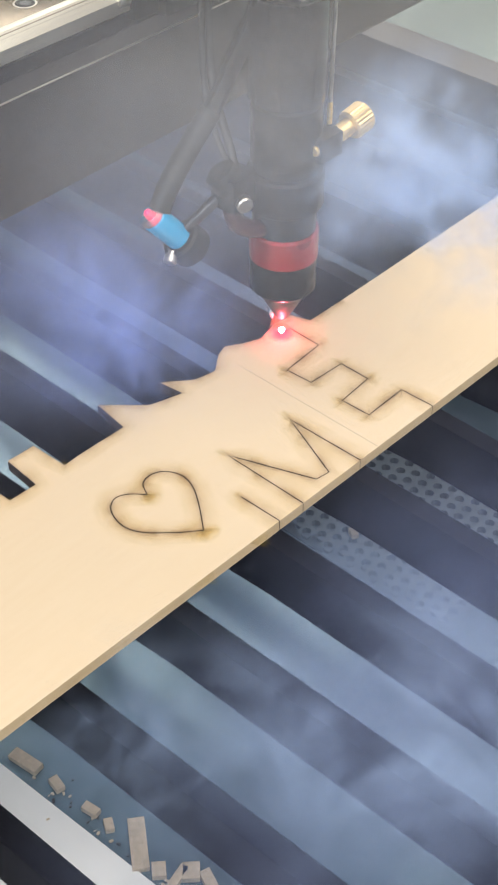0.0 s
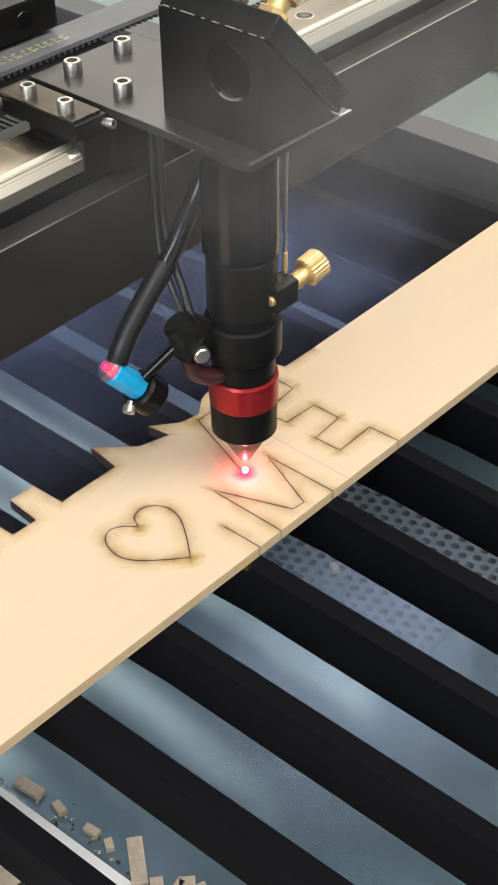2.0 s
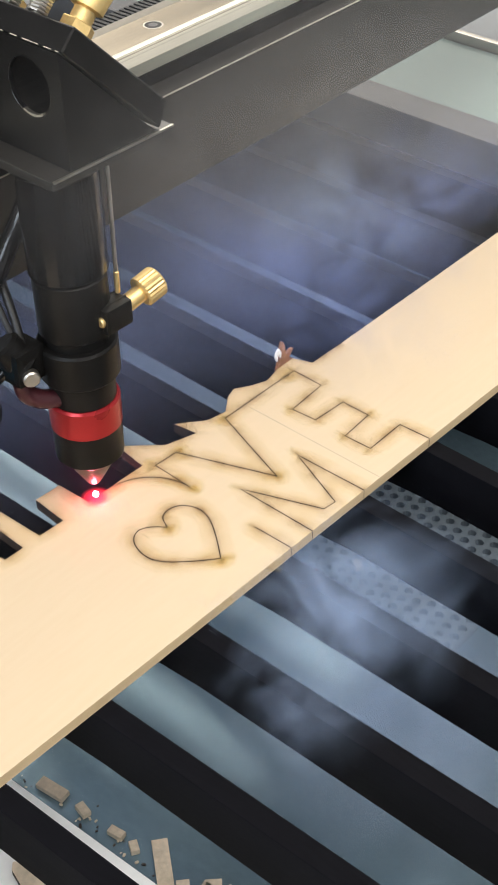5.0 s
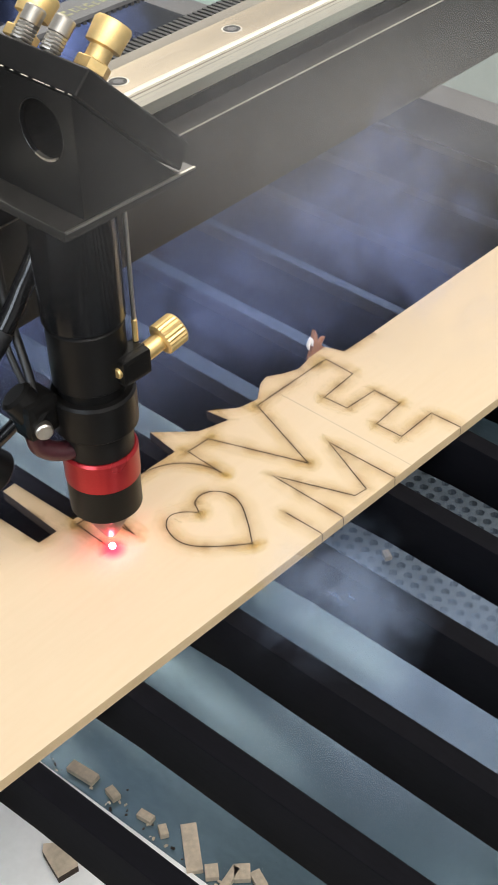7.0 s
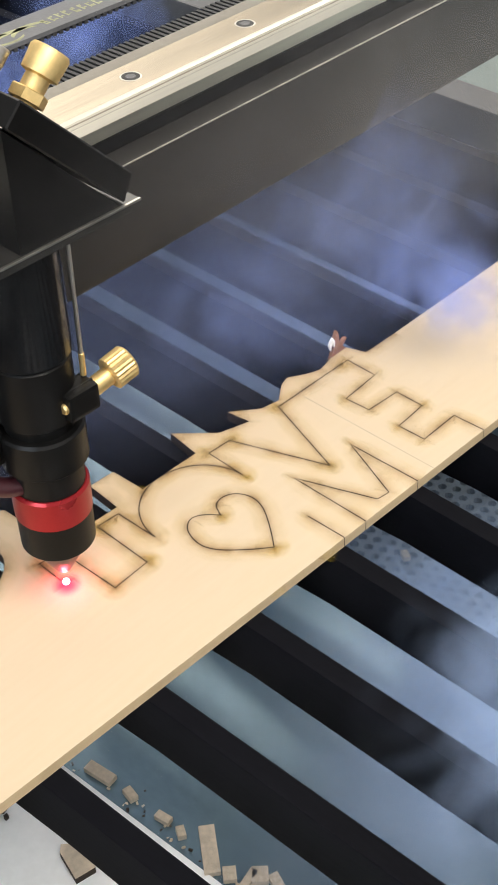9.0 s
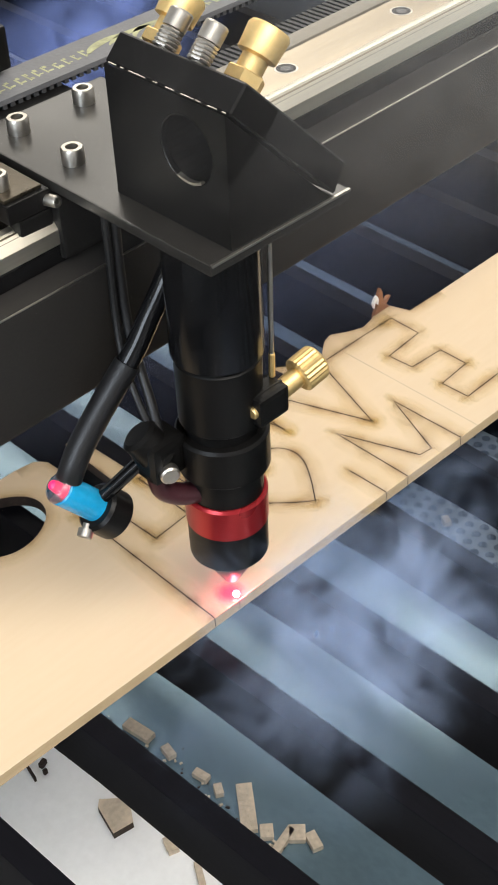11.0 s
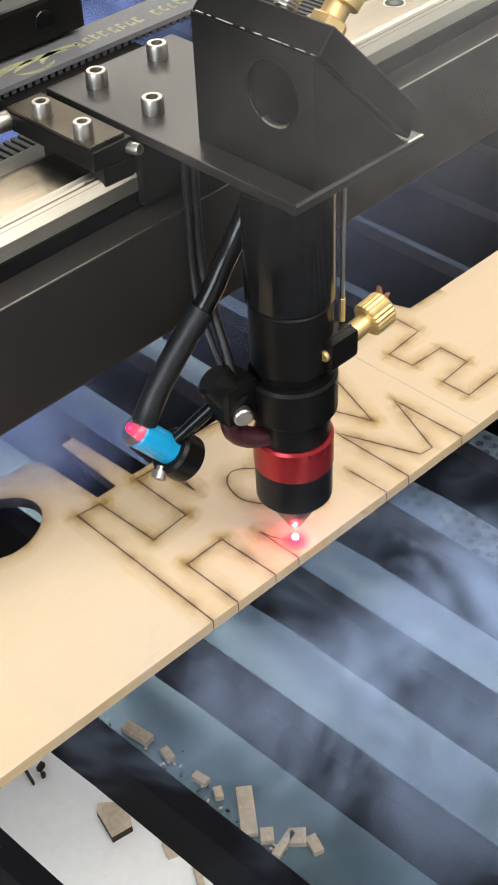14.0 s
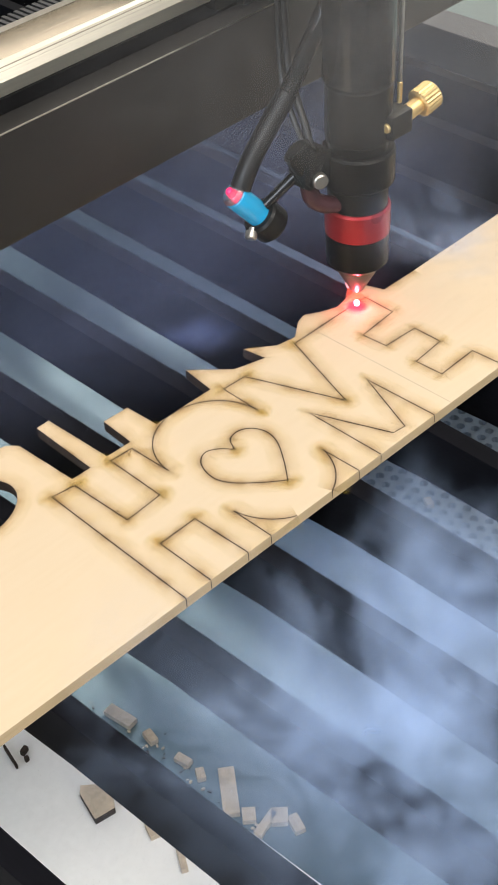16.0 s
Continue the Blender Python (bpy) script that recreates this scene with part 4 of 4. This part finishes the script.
# ---- smoke: thin drifting veils ----
def smoke_material(name, density, seed, colour=(0.53, 0.69, 1.0), low=0.47, high=0.83):
    m = bpy.data.materials.new(name)
    m.use_nodes = True
    nt = m.node_tree
    for n in list(nt.nodes):
        nt.nodes.remove(n)
    N, L = nt.nodes.new, nt.links.new
    out = N("ShaderNodeOutputMaterial")
    tc = N("ShaderNodeTexCoord")
    # the second flat coordinate tells one puff from the next
    sep = N("ShaderNodeSeparateXYZ")
    L(tc.outputs["UV"], sep.inputs[0])
    shift = N("ShaderNodeVectorMath")
    shift.operation = "SCALE"
    comb = N("ShaderNodeCombineXYZ")
    for k in range(3):
        L(sep.outputs["Y"], comb.inputs[k])
    L(comb.outputs[0], shift.inputs[0])
    shift.inputs["Scale"].default_value = 7.0 + seed
    add = N("ShaderNodeVectorMath")
    L(tc.outputs["Object"], add.inputs[0])
    L(shift.outputs[0], add.inputs[1])
    nz = N("ShaderNodeTexNoise")
    nz.inputs["Scale"].default_value, nz.inputs["Detail"].default_value, nz.inputs["Distortion"].default_value = 26.0, 7.0, 0.9
    nz.inputs["Roughness"].default_value = 0.6
    L(add.outputs[0], nz.inputs["Vector"])
    # fine curling threads
    curl, ridge, far = N("ShaderNodeTexNoise"), N("ShaderNodeMath"), N("ShaderNodeMath")
    curl.inputs["Scale"].default_value, curl.inputs["Detail"].default_value, curl.inputs["Distortion"].default_value = 38.0, 3.0, 1.6
    L(add.outputs[0], curl.inputs["Vector"])
    far.operation, ridge.operation = "SUBTRACT", "ABSOLUTE"
    L(curl.outputs["Fac"], far.inputs[0])
    far.inputs[1].default_value = 0.5
    L(far.outputs[0], ridge.inputs[0])
    thread = N("ShaderNodeMapRange")
    L(ridge.outputs[0], thread.inputs["Value"])
    for key, value in (("From Min", 0.0), ("From Max", 0.16), ("To Min", 1.2), ("To Max", 0.86)):
        thread.inputs[key].default_value = value
    ramp = N("ShaderNodeMapRange")
    ramp.interpolation_type = "SMOOTHSTEP"
    ramp.inputs["From Min"].default_value, ramp.inputs["From Max"].default_value = low, high
    # ragged border: the noise is thinned out towards the rim
    edge = N("ShaderNodeMapRange")
    edge.interpolation_type = "SMOOTHSTEP"
    L(sep.outputs["X"], edge.inputs["Value"])
    thin = N("ShaderNodeMath")
    thin.operation = "MULTIPLY_ADD"
    L(edge.outputs["Result"], thin.inputs[0])
    thin.inputs[1].default_value = 0.2
    L(nz.outputs["Fac"], thin.inputs[2])
    L(thin.outputs[0], ramp.inputs["Value"])
    mul = N("ShaderNodeMath")
    mul.operation = "MULTIPLY"
    L(ramp.outputs["Result"], mul.inputs[0])
    L(edge.outputs["Result"], mul.inputs[1])
    amount = N("ShaderNodeMath")
    amount.operation = "MULTIPLY"
    L(mul.outputs[0], amount.inputs[0])
    amount.inputs[1].default_value = density
    diff, trans, clear, both, mix = N("ShaderNodeBsdfDiffuse"), N("ShaderNodeBsdfTranslucent"), N("ShaderNodeBsdfTransparent"), N("ShaderNodeMixShader"), N("ShaderNodeMixShader")
    for b in (diff, trans):
        b.inputs["Color"].default_value = (*colour, 1)
    L(diff.outputs[0], both.inputs[1])
    L(trans.outputs[0], both.inputs[2])
    both.inputs["Fac"].default_value = 0.5
    veined = N("ShaderNodeMath")
    veined.operation = "MULTIPLY"
    L(amount.outputs[0], veined.inputs[0])
    L(thread.outputs["Result"], veined.inputs[1])
    L(veined.outputs[0], mix.inputs["Fac"])
    L(clear.outputs[0], mix.inputs[1])
    L(both.outputs[0], mix.inputs[2])
    L(mix.outputs[0], out.inputs["Surface"])
    return m


WISP = smoke_material("smoke_wisp", 0.27, 3.0)
WISP_BLUE = smoke_material("smoke_wisp_blue", 0.26, 8.0, (0.36, 0.48, 1.0), 0.38, 0.85)
HAZE = smoke_material("smoke_low", 0.24, 11.0, low=0.4, high=1.05)
HAZE_BLUE = smoke_material("smoke_low_blue", 0.24, 13.0, (0.6, 0.74, 1.0), 0.3, 0.9)
# even smoke veils that also paint in a haze lifting the blacks
AIR = smoke_material("smoky_air_veil", 0.048, 2.0, (0.9, 0.88, 0.86), 0.0, 0.9)
BLUE_AIR = smoke_material("smoky_blue_air_veil", 0.06, 5.0, (0.72, 0.78, 1.0), 0.1, 0.9)
HAZE_FLAT = smoke_material("smoke_sheet", 0.125, 17.0, (0.5, 0.6, 1.0), 0.12, 0.8)
# how smoke of a given thickness is made up: material and number of veils behind one another
SMOKE_THIN, SMOKE, SMOKE_DENSE, SMOKE_BLUE, SMOKY_AIR = (WISP, 1), (WISP, 3), (WISP, 6), (WISP_BLUE, 2), (AIR, 1)
SMOKE_BLUE_DENSE, SMOKE_BLUE_THICK, SMOKY_BLUE_AIR = (WISP_BLUE, 5), (WISP_BLUE, 9), (BLUE_AIR, 1)
SMOKE_ROWS = []
FACING = Vector((-0.53, -0.53, 0.66)).to_track_quat("Z", "Y").to_euler()


def veil(rx, ry, seed):
    """A billowing sheet, thick in the middle of its plan and fading to its border."""
    rnd = random.Random(seed)
    off = Vector((rnd.uniform(0, 50), rnd.uniform(0, 50), rnd.uniform(0, 50)))
    bm = bmesh.new()
    uv = bm.loops.layers.uv.verify()
    rings, seg = 8, 24
    rows = []
    for i in range(rings + 1):
        row = []
        for k in range(seg):
            a = 2 * math.pi * k / seg
            f = i / rings * (1 + 0.22 * noise.noise(off + Vector((math.cos(a), math.sin(a), 0)) * 1.4))
            x, y = rx * f * math.cos(a), ry * f * math.sin(a)
            z = 10 * noise.noise(off + Vector((x, y, 0)) * 0.02) + 5 * noise.noise(off + Vector((x, y, 9)) * 0.05)
            row.append(bm.verts.new((x * MM, y * MM, z * MM)))
        rows.append(row)
    for i in range(rings):
        for k in range(seg):
            q = (k + 1) % seg
            if i == 0:
                f = bm.faces.new((rows[0][0], rows[1][k], rows[1][q])) if k < seg else None
                levels = (1.0, 1 - 1 / rings, 1 - 1 / rings)
            else:
                f = bm.faces.new((rows[i][k], rows[i][q], rows[i + 1][q], rows[i + 1][k]))
                levels = (1 - i / rings, 1 - i / rings, 1 - (i + 1) / rings, 1 - (i + 1) / rings)
            for loop, v in zip(f.loops, levels):
                loop[uv].uv = (v, (seed * 0.37) % 1)
    for v in [v for v in bm.verts if not v.link_faces]:
        bm.verts.remove(v)
    bmesh.ops.recalc_face_normals(bm, faces=bm.faces)
    for f in bm.faces:
        f.smooth = True
    return bm


def low_haze(rx, ry, rows, seed, mat):
    """Smoke lying level under the slats, drawn slowly towards the exhaust."""
    me = bpy.data.meshes.new("smoke_haze")
    bm = veil(rx, ry, seed)
    bm.to_mesh(me)
    bm.free()
    me.materials.append(mat)
    ob = new("smoke_haze", me)
    tagged(ob, "thin blue-grey smoke lying under the slats", "smoke", "drifting smoke", "stuff")
    SMOKE_ROWS.append((ob, [(t, pose(x * MM, y * MM, z * MM)) for t, x, y, z in rows]))


def smoke_puff(rx, ry, mat, rows, seed, lean=0.0):
    """rows: (seconds, x, y, z) in millimetres; the puff drifts along them."""
    me = bpy.data.meshes.new("smoke_puff")
    bm = veil(rx, ry, seed)
    bm.to_mesh(me)
    bm.free()
    me.materials.append(mat)
    ob = new("smoke_puff", me)
    tagged(ob, "thin bluish-white smoke drifting over the slats", "smoke", "drifting smoke", "stuff")
    turn = FACING.to_matrix().to_4x4() @ pose(0, 0, 0, 0, 0, lean)
    SMOKE_ROWS.append((ob, [(t, Matrix.Translation(Vector((x, y, z)) * MM) @ turn) for t, x, y, z in rows]))
    return ob


DUCT_IN = (280, -10, -330)


def burst(t0, t1, p0, p1, rx, ry, mat, seed, lean=0.0):
    """Smoke that wells up at p0 from t0 and has drifted to p1 at t1; before and after it is in the exhaust duct below the grille."""
    rows = []
    if t0 > 0.3:
        rows += [(0.0, *DUCT_IN), (t0 - 0.24, *DUCT_IN)]
    rows += [(t0, *p0), (t1, *p1)]
    if t1 < 15.7:
        rows += [(t1 + 0.24, *DUCT_IN), (16.0, *DUCT_IN)]
    kind, count = mat
    low = kind is WISP_BLUE or (p0[1] < -100 and kind is WISP)
    upper = (count + 1) // 2 if low else count
    for k in range(upper + (count if low else 0)):
        # most of the smoke hangs below the slats
        depth = 5.0 * (k - (upper - 1) / 2)
        under = k >= upper
        shifted = []
        for t, x, y, z in rows:
            d = ((z + 84 + 9 * (k - upper)) / -0.66 if under and z > -200 else depth)
            shifted.append((t, x - 0.53 * d, y - 0.53 * d, z + 0.66 * d))
        smoke_puff(rx * (1.3 if under else 1), ry * (1.3 if under else 1), kind, shifted, seed + 61 * (k // 3), lean)


def build_smoke():
    burst(0.0, 1.1, (160, -75, 98), (244, -41, 98), 80, 52, SMOKE_DENSE, 1, -30)
    burst(0.0, 1.3, (190, -23, 87), (292, 4, 87), 80, 54, SMOKE, 2, 7)
    burst(0.0, 1.3, (96, 43, 44), (133, 99, 44), 62, 46, SMOKE_BLUE_DENSE, 3, -16)
    burst(0.0, 1.5, (89, -1, 39), (121, 44, 39), 50, 38, SMOKE_BLUE_DENSE, 4, 21)
    burst(0.0, 0.6, (-23, -148, 53), (-30, -155, 53), 70, 45, SMOKE_THIN, 5, -2)
    burst(0.8, 1.75, (208, -39, 95), (254, -42, 95), 76, 52, SMOKE, 6, -25)
    burst(1.2, 2.4, (99, 78, 34), (106, 80, 34), 40, 32, SMOKE_BLUE, 7, 12)
    burst(2.28, 3.2, (73, -149, 54), (96, -153, 54), 56, 46, SMOKE, 8, -11)
    burst(2.28, 3.3, (59, -171, 71), (74, -171, 71), 76, 64, SMOKE_DENSE, 9, 26)
    burst(2.28, 3.4, (113, -138, 50), (134, -134, 50), 48, 40, SMOKE, 10, 3)
    burst(2.5, 3.6, (27, -194, 64), (35, -193, 64), 70, 56, SMOKE_THIN, 11, -20)
    burst(3.1, 3.9, (164, -11, 39), (191, -9, 39), 56, 38, SMOKE_BLUE_DENSE, 12, 17)
    burst(3.2, 4.0, (220, -23, 36), (240, -26, 36), 50, 36, SMOKE_BLUE_DENSE, 13, -6)
    burst(3.2, 4.2, (203, -58, 45), (229, -57, 45), 52, 36, SMOKE, 14, -29)
    burst(3.4, 4.3, (78, -154, 50), (89, -153, 50), 60, 48, SMOKE, 15, 8)
    burst(3.8, 5.4, (202, 0, 53), (228, 10, 53), 60, 44, SMOKE_THIN, 16, -15)
    burst(4.7, 6.1, (27, -134, 56), (47, -138, 56), 60, 46, SMOKE, 17, 22)
    burst(5.7, 9.9, (131, 30, 50), (122, 24, 50), 110, 56, SMOKE_BLUE, 18, -1)
    burst(5.7, 9.9, (212, -8, 63), (195, -6, 63), 110, 66, SMOKE_BLUE, 19, -24)
    burst(6.0, 6.75, (-3, -114, 37), (9, -118, 37), 34, 26, SMOKE_DENSE, 20, 13)
    burst(6.0, 6.8, (32, -120, 40), (42, -126, 40), 44, 30, SMOKE_THIN, 21, -10)
    burst(6.0, 6.8, (7, -176, 65), (15, -178, 65), 70, 56, SMOKE_THIN, 22, 27)
    burst(5.8, 8.2, (73, 69, 35), (60, 72, 35), 36, 30, SMOKE_BLUE, 23, 4)
    burst(6.8, 8.2, (32, -125, 45), (47, -132, 45), 50, 34, SMOKE_THIN, 24, -19)
    burst(7.2, 8.3, (158, -6, 40), (177, -10, 40), 56, 38, SMOKE_BLUE_DENSE, 25, 18)
    burst(7.82, 8.8, (-39, -139, 52), (-12, -146, 52), 62, 44, SMOKE_DENSE, 26, -5)
    burst(7.82, 8.8, (-21, -168, 60), (2, -169, 60), 64, 50, SMOKE_DENSE, 27, -28)
    burst(7.9, 8.75, (16, -165, 52), (32, -163, 52), 50, 44, SMOKE_DENSE, 28, 9)
    burst(8.4, 9.3, (193, -32, 34), (211, -26, 34), 48, 32, SMOKE_BLUE_DENSE, 29, -14)
    burst(10.6, 12.3, (-18, -131, 61), (-21, -153, 61), 66, 52, SMOKE, 30, 23)
    burst(11.0, 12.4, (8, -144, 61), (5, -162, 61), 62, 54, SMOKE_DENSE, 31, 0)
    burst(11.1, 12.3, (-86, -111, 53), (-98, -116, 53), 50, 44, SMOKE_THIN, 32, -23)
    burst(11.4, 12.7, (-34, -182, 55), (-35, -184, 55), 62, 46, SMOKE, 33, 14)
    burst(12.2, 13.0, (-22, -129, 52), (-15, -137, 52), 52, 44, SMOKE, 34, -9)
    burst(12.2, 12.75, (13, -152, 53), (15, -159, 53), 50, 44, SMOKE, 35, 28)
    burst(12.5, 13.6, (-56, -150, 57), (-47, -149, 57), 46, 50, SMOKE, 36, 5)
    burst(11.4, 13.4, (-8, 34, 36), (0, 36, 36), 74, 42, SMOKE_BLUE_THICK, 37, -18)
    burst(13.1, 14.1, (12, -138, 55), (26, -154, 55), 56, 46, SMOKE_DENSE, 38, 19)
    burst(13.1, 13.9, (-23, -172, 57), (-11, -178, 57), 56, 50, SMOKE_DENSE, 39, -4)
    burst(13.3, 14.4, (-6, 34, 30), (2, 26, 30), 60, 38, SMOKE_BLUE_THICK, 40, -27)
    burst(13.5, 14.3, (-28, -129, 51), (-9, -146, 51), 56, 42, SMOKE_THIN, 41, 10)
    burst(14.8, 15.4, (-25, -133, 49), (-8, -144, 49), 58, 40, SMOKE, 42, -13)
    burst(14.8, 15.6, (7, -141, 61), (21, -153, 61), 66, 52, SMOKE_DENSE, 43, 24)
    burst(14.85, 15.8, (-39, -174, 59), (-31, -181, 59), 66, 52, SMOKE, 44, 1)
    burst(15.2, 16.0, (6, -163, 62), (1, -174, 62), 62, 54, SMOKE_DENSE, 45, -22)
    burst(15.1, 16.0, (-25, -195, 63), (-34, -204, 63), 60, 56, SMOKE, 46, 15)
    burst(15.3, 16.0, (-45, -162, 66), (-49, -170, 66), 80, 60, SMOKE_THIN, 47, -8)
    burst(15.4, 16.0, (103, 33, 10), (96, 22, 10), 22, 11, SMOKE_BLUE, 49, 6)
    burst(15.2, 16.0, (169, -40, 50), (168, -48, 50), 44, 32, SMOKE_THIN, 50, -17)
    burst(0.0, 16.0, (69, -119, 190), (46, -117, 190), 130, 60, SMOKY_AIR, 51, 20)
    burst(0.0, 16.0, (68, -133, 200), (45, -134, 200), 110, 60, SMOKY_AIR, 52, -3)
    burst(0.0, 1.5, (29, -87, 180), (91, -31, 180), 130, 60, SMOKY_AIR, 53, -26)
    burst(0.0, 1.7, (57, -116, 185), (123, -81, 185), 130, 60, SMOKY_AIR, 54, 11)
    burst(0.0, 1.1, (26, -81, 190), (82, -22, 190), 130, 60, SMOKY_AIR, 55, -12)
    burst(0.0, 1.2, (39, -103, 175), (102, -50, 175), 150, 70, SMOKY_AIR, 56, 25)
    burst(0.0, 0.55, (-20, -110, 180), (-15, -105, 190), 120, 70, SMOKY_BLUE_AIR, 62, 14)
    burst(0.0, 0.75, (10, -120, 170), (5, -110, 190), 130, 80, SMOKY_BLUE_AIR, 63, -20)
    burst(2.6, 7.6, (50, -110, 190), (44, -112, 195), 120, 55, SMOKY_AIR, 64, 5)
    burst(5.4, 7.2, (56, -118, 184), (50, -118, 190), 100, 50, SMOKY_AIR, 65, -15)
    burst(9.1, 10.2, (-30, -225, 50), (-22, -222, 50), 62, 50, SMOKE, 66, 12)
    burst(1.6, 3.25, (175, 0, 55), (195, 6, 55), 100, 50, SMOKE_BLUE, 67, -9)
    burst(1.7, 3.2, (90, 60, 45), (100, 66, 45), 60, 40, SMOKE_BLUE, 68, 15)
    burst(7.75, 9.0, (20, -208, 60), (30, -206, 60), 72, 60, SMOKE_DENSE, 69, 8)
    burst(11.4, 14.4, (-18, 28, 44), (-8, 28, 44), 70, 40, SMOKE_DENSE, 70, -5)
    for k, (x, y) in enumerate(((105, 188), (190, 232), (275, 276))):  # the corner behind the beam, where the smoke gathers
        burst(5.6, 15.2, (x, y, 40), (x + 8, y + 4, 40), 80, 50, SMOKE_BLUE_DENSE, 71 + k, 11 * k)
    burst(14.7, 15.35, (25, -132, 60), (32, -140, 60), 66, 52, SMOKE_DENSE, 75, -12)
    burst(14.7, 15.35, (-12, -160, 60), (-4, -166, 60), 66, 52, SMOKE_DENSE, 76, 16)
    burst(0.0, 0.7, (7, -196, 66), (16, -199, 66), 80, 60, SMOKE_THIN, 57, 2)
    burst(3.2, 5.4, (157, -18, 50), (174, -6, 50), 90, 50, SMOKE_BLUE, 58, -21)
    burst(3.3, 5.4, (247, -20, 49), (252, -7, 49), 90, 50, SMOKE_BLUE, 59, 16)
    burst(13.9, 14.7, (-34, -174, 75), (-25, -181, 75), 110, 70, SMOKE_THIN, 60, -7)
    burst(3.7, 4.6, (18, -187, 71), (24, -183, 71), 80, 60, SMOKE_THIN, 61, -30)


build_smoke()
low_haze(150, 110, [(0.0, 130, -60, -70), (16.0, 190, -30, -70)], 71, HAZE)
low_haze(150, 120, [(0.0, 60, -120, -76), (8.0, 110, -90, -76), (16.0, 60, -130, -76)], 72, HAZE)
# smoke layers added also to brighten the gaps between the rear slats
for k in range(6):
    low_haze(190, 130, [(0.0, 230, 110, -60 - 8 * k), (16.0, 260, 130, -60 - 8 * k)], 73 + 4 * (k % 2), HAZE_BLUE)
for k in range(3):
    low_haze(150, 130, [(0.0, 60, 70, -70 - 10 * k), (16.0, 120, 100, -70 - 10 * k)], 74 + k, HAZE_BLUE)
for k in range(4):
    z = -54 - 9 * k
    low_haze(100, 100, [(0.0, 110, -110, z), (2.2, 125, -100, z), (2.45, *DUCT_IN), (3.4, *DUCT_IN), (3.65, 105, -120, z), (10.4, 115, -110, z), (10.65, *DUCT_IN),
                        (13.6, *DUCT_IN), (13.9, 95, -125, z), (16.0, 105, -115, z)], 91 + k % 2, HAZE_BLUE)


for k in range(4):  # smoke drawn down towards the exhaust
    z = -56 - 9 * k
    low_haze(120, 90, [(0.0, *DUCT_IN), (8.0, *DUCT_IN), (8.25, 75, -150, z), (10.3, 90, -140, z), (10.55, *DUCT_IN), (16.0, *DUCT_IN)], 95 + k % 2, HAZE_BLUE)
for k in range(3):  # lying over the slats behind the strip
    low_haze(270, 140, [(0.0, 140, 100, 6 + 8 * k), (16.0, 165, 104, 6 + 8 * k)], 101 + k, HAZE_FLAT)
for k in range(2):
    low_haze(190, 110, [(0.0, 70, -170, 8 + 8 * k), (0.7, 90, -165, 8 + 8 * k), (1.1, *DUCT_IN), (16.0, *DUCT_IN)], 105 + k, HAZE_FLAT)


# ---- what moves ----
def head_rows():
    """Where the beam stands over time, along the legs of the cut."""
    rows = []
    for pts, t0, t1 in LEGS:
        fine = refine(pts, 6)
        total = sum((b - a).length for a, b in zip(fine, fine[1:]))
        run = 0.0
        for i, p in enumerate(fine):
            if i:
                run += (p - fine[i - 1]).length
            rows.append((t0 + (t1 - t0) * run / total, p.x, p.y))
    rows += [(10.56, -0.9, -75.8), (10.85, 10.4, -75.8), (12.78, 28.4, -75.8), (13.08, 39.3, -75.8), (15.5, 99.0, -46.3), (15.7, 127, -27.5), (15.9, 153, -10.5), (16.0, 162.5, -5.0)]
    rows.sort()
    out = []
    for r in rows:
        if not out or frame(r[0]) > frame(out[-1][0]):
            out.append(r)
    return out


def motions():
    rows = head_rows()
    walk(head, [(t, pose(x * MM, y * MM, 0)) for t, x, y in rows])
    walk(belt, [(t, pose(-x * MM, y * MM, 0)) for t, x, y in rows])  # its upper run goes the other way
    walk(gantry, [(t, pose(0, (y - 1.5) * MM, 0, 0, 0, 1.4)) for t, x, y in rows])  # a little askew on its carriages
    # past the strip's edge the beam drops into the tray and the slanting pointer beam meets a slat
    beam, dot, was = [], [], None
    for t, x, y in rows:
        off = y < edge_y(x)
        if was is not None and off != was[0] and t - was[1] > 0.08:  # the change itself is quick
            beam.append((t - 0.034, pose(x * MM, y * MM, (TRAY_Z - 12) * MM if was[0] else 0.002)))
        was = (off, t)
        beam.append((t, pose(x * MM, y * MM, (TRAY_Z - 12) * MM if off else 0.002)))
        face = min(f for f in (-13.6, 32.1, 77.4, 999) if f >= x - 8)  # the slat side that the slanting beam meets
        aside = pose(face * MM, (y - 11) * MM, -0.011, 0, -90, 0)
        dot.append((t, aside if off else pose(x * MM, y * MM, 0.00009)))
    walk(spot, beam)
    walk(halo_disc, dot)
    for ob, t_in, t_out in CUT_ROWS:
        low, up = pose(0, 0.0003, -0.00028), pose(0, 0, 0)
        rows = [(0.0, low)] if t_in > 0.05 else []
        rows += [(t_in, low), (max(t_out, t_in + 0.04), up), (16.0, up)]
        kept = []
        for r in rows:
            if not kept or frame(r[0]) > frame(kept[-1][0]):
                kept.append(r)
        walk(ob, kept)

    for ob, rows in SMOKE_ROWS:
        walk(ob, rows)


motions()
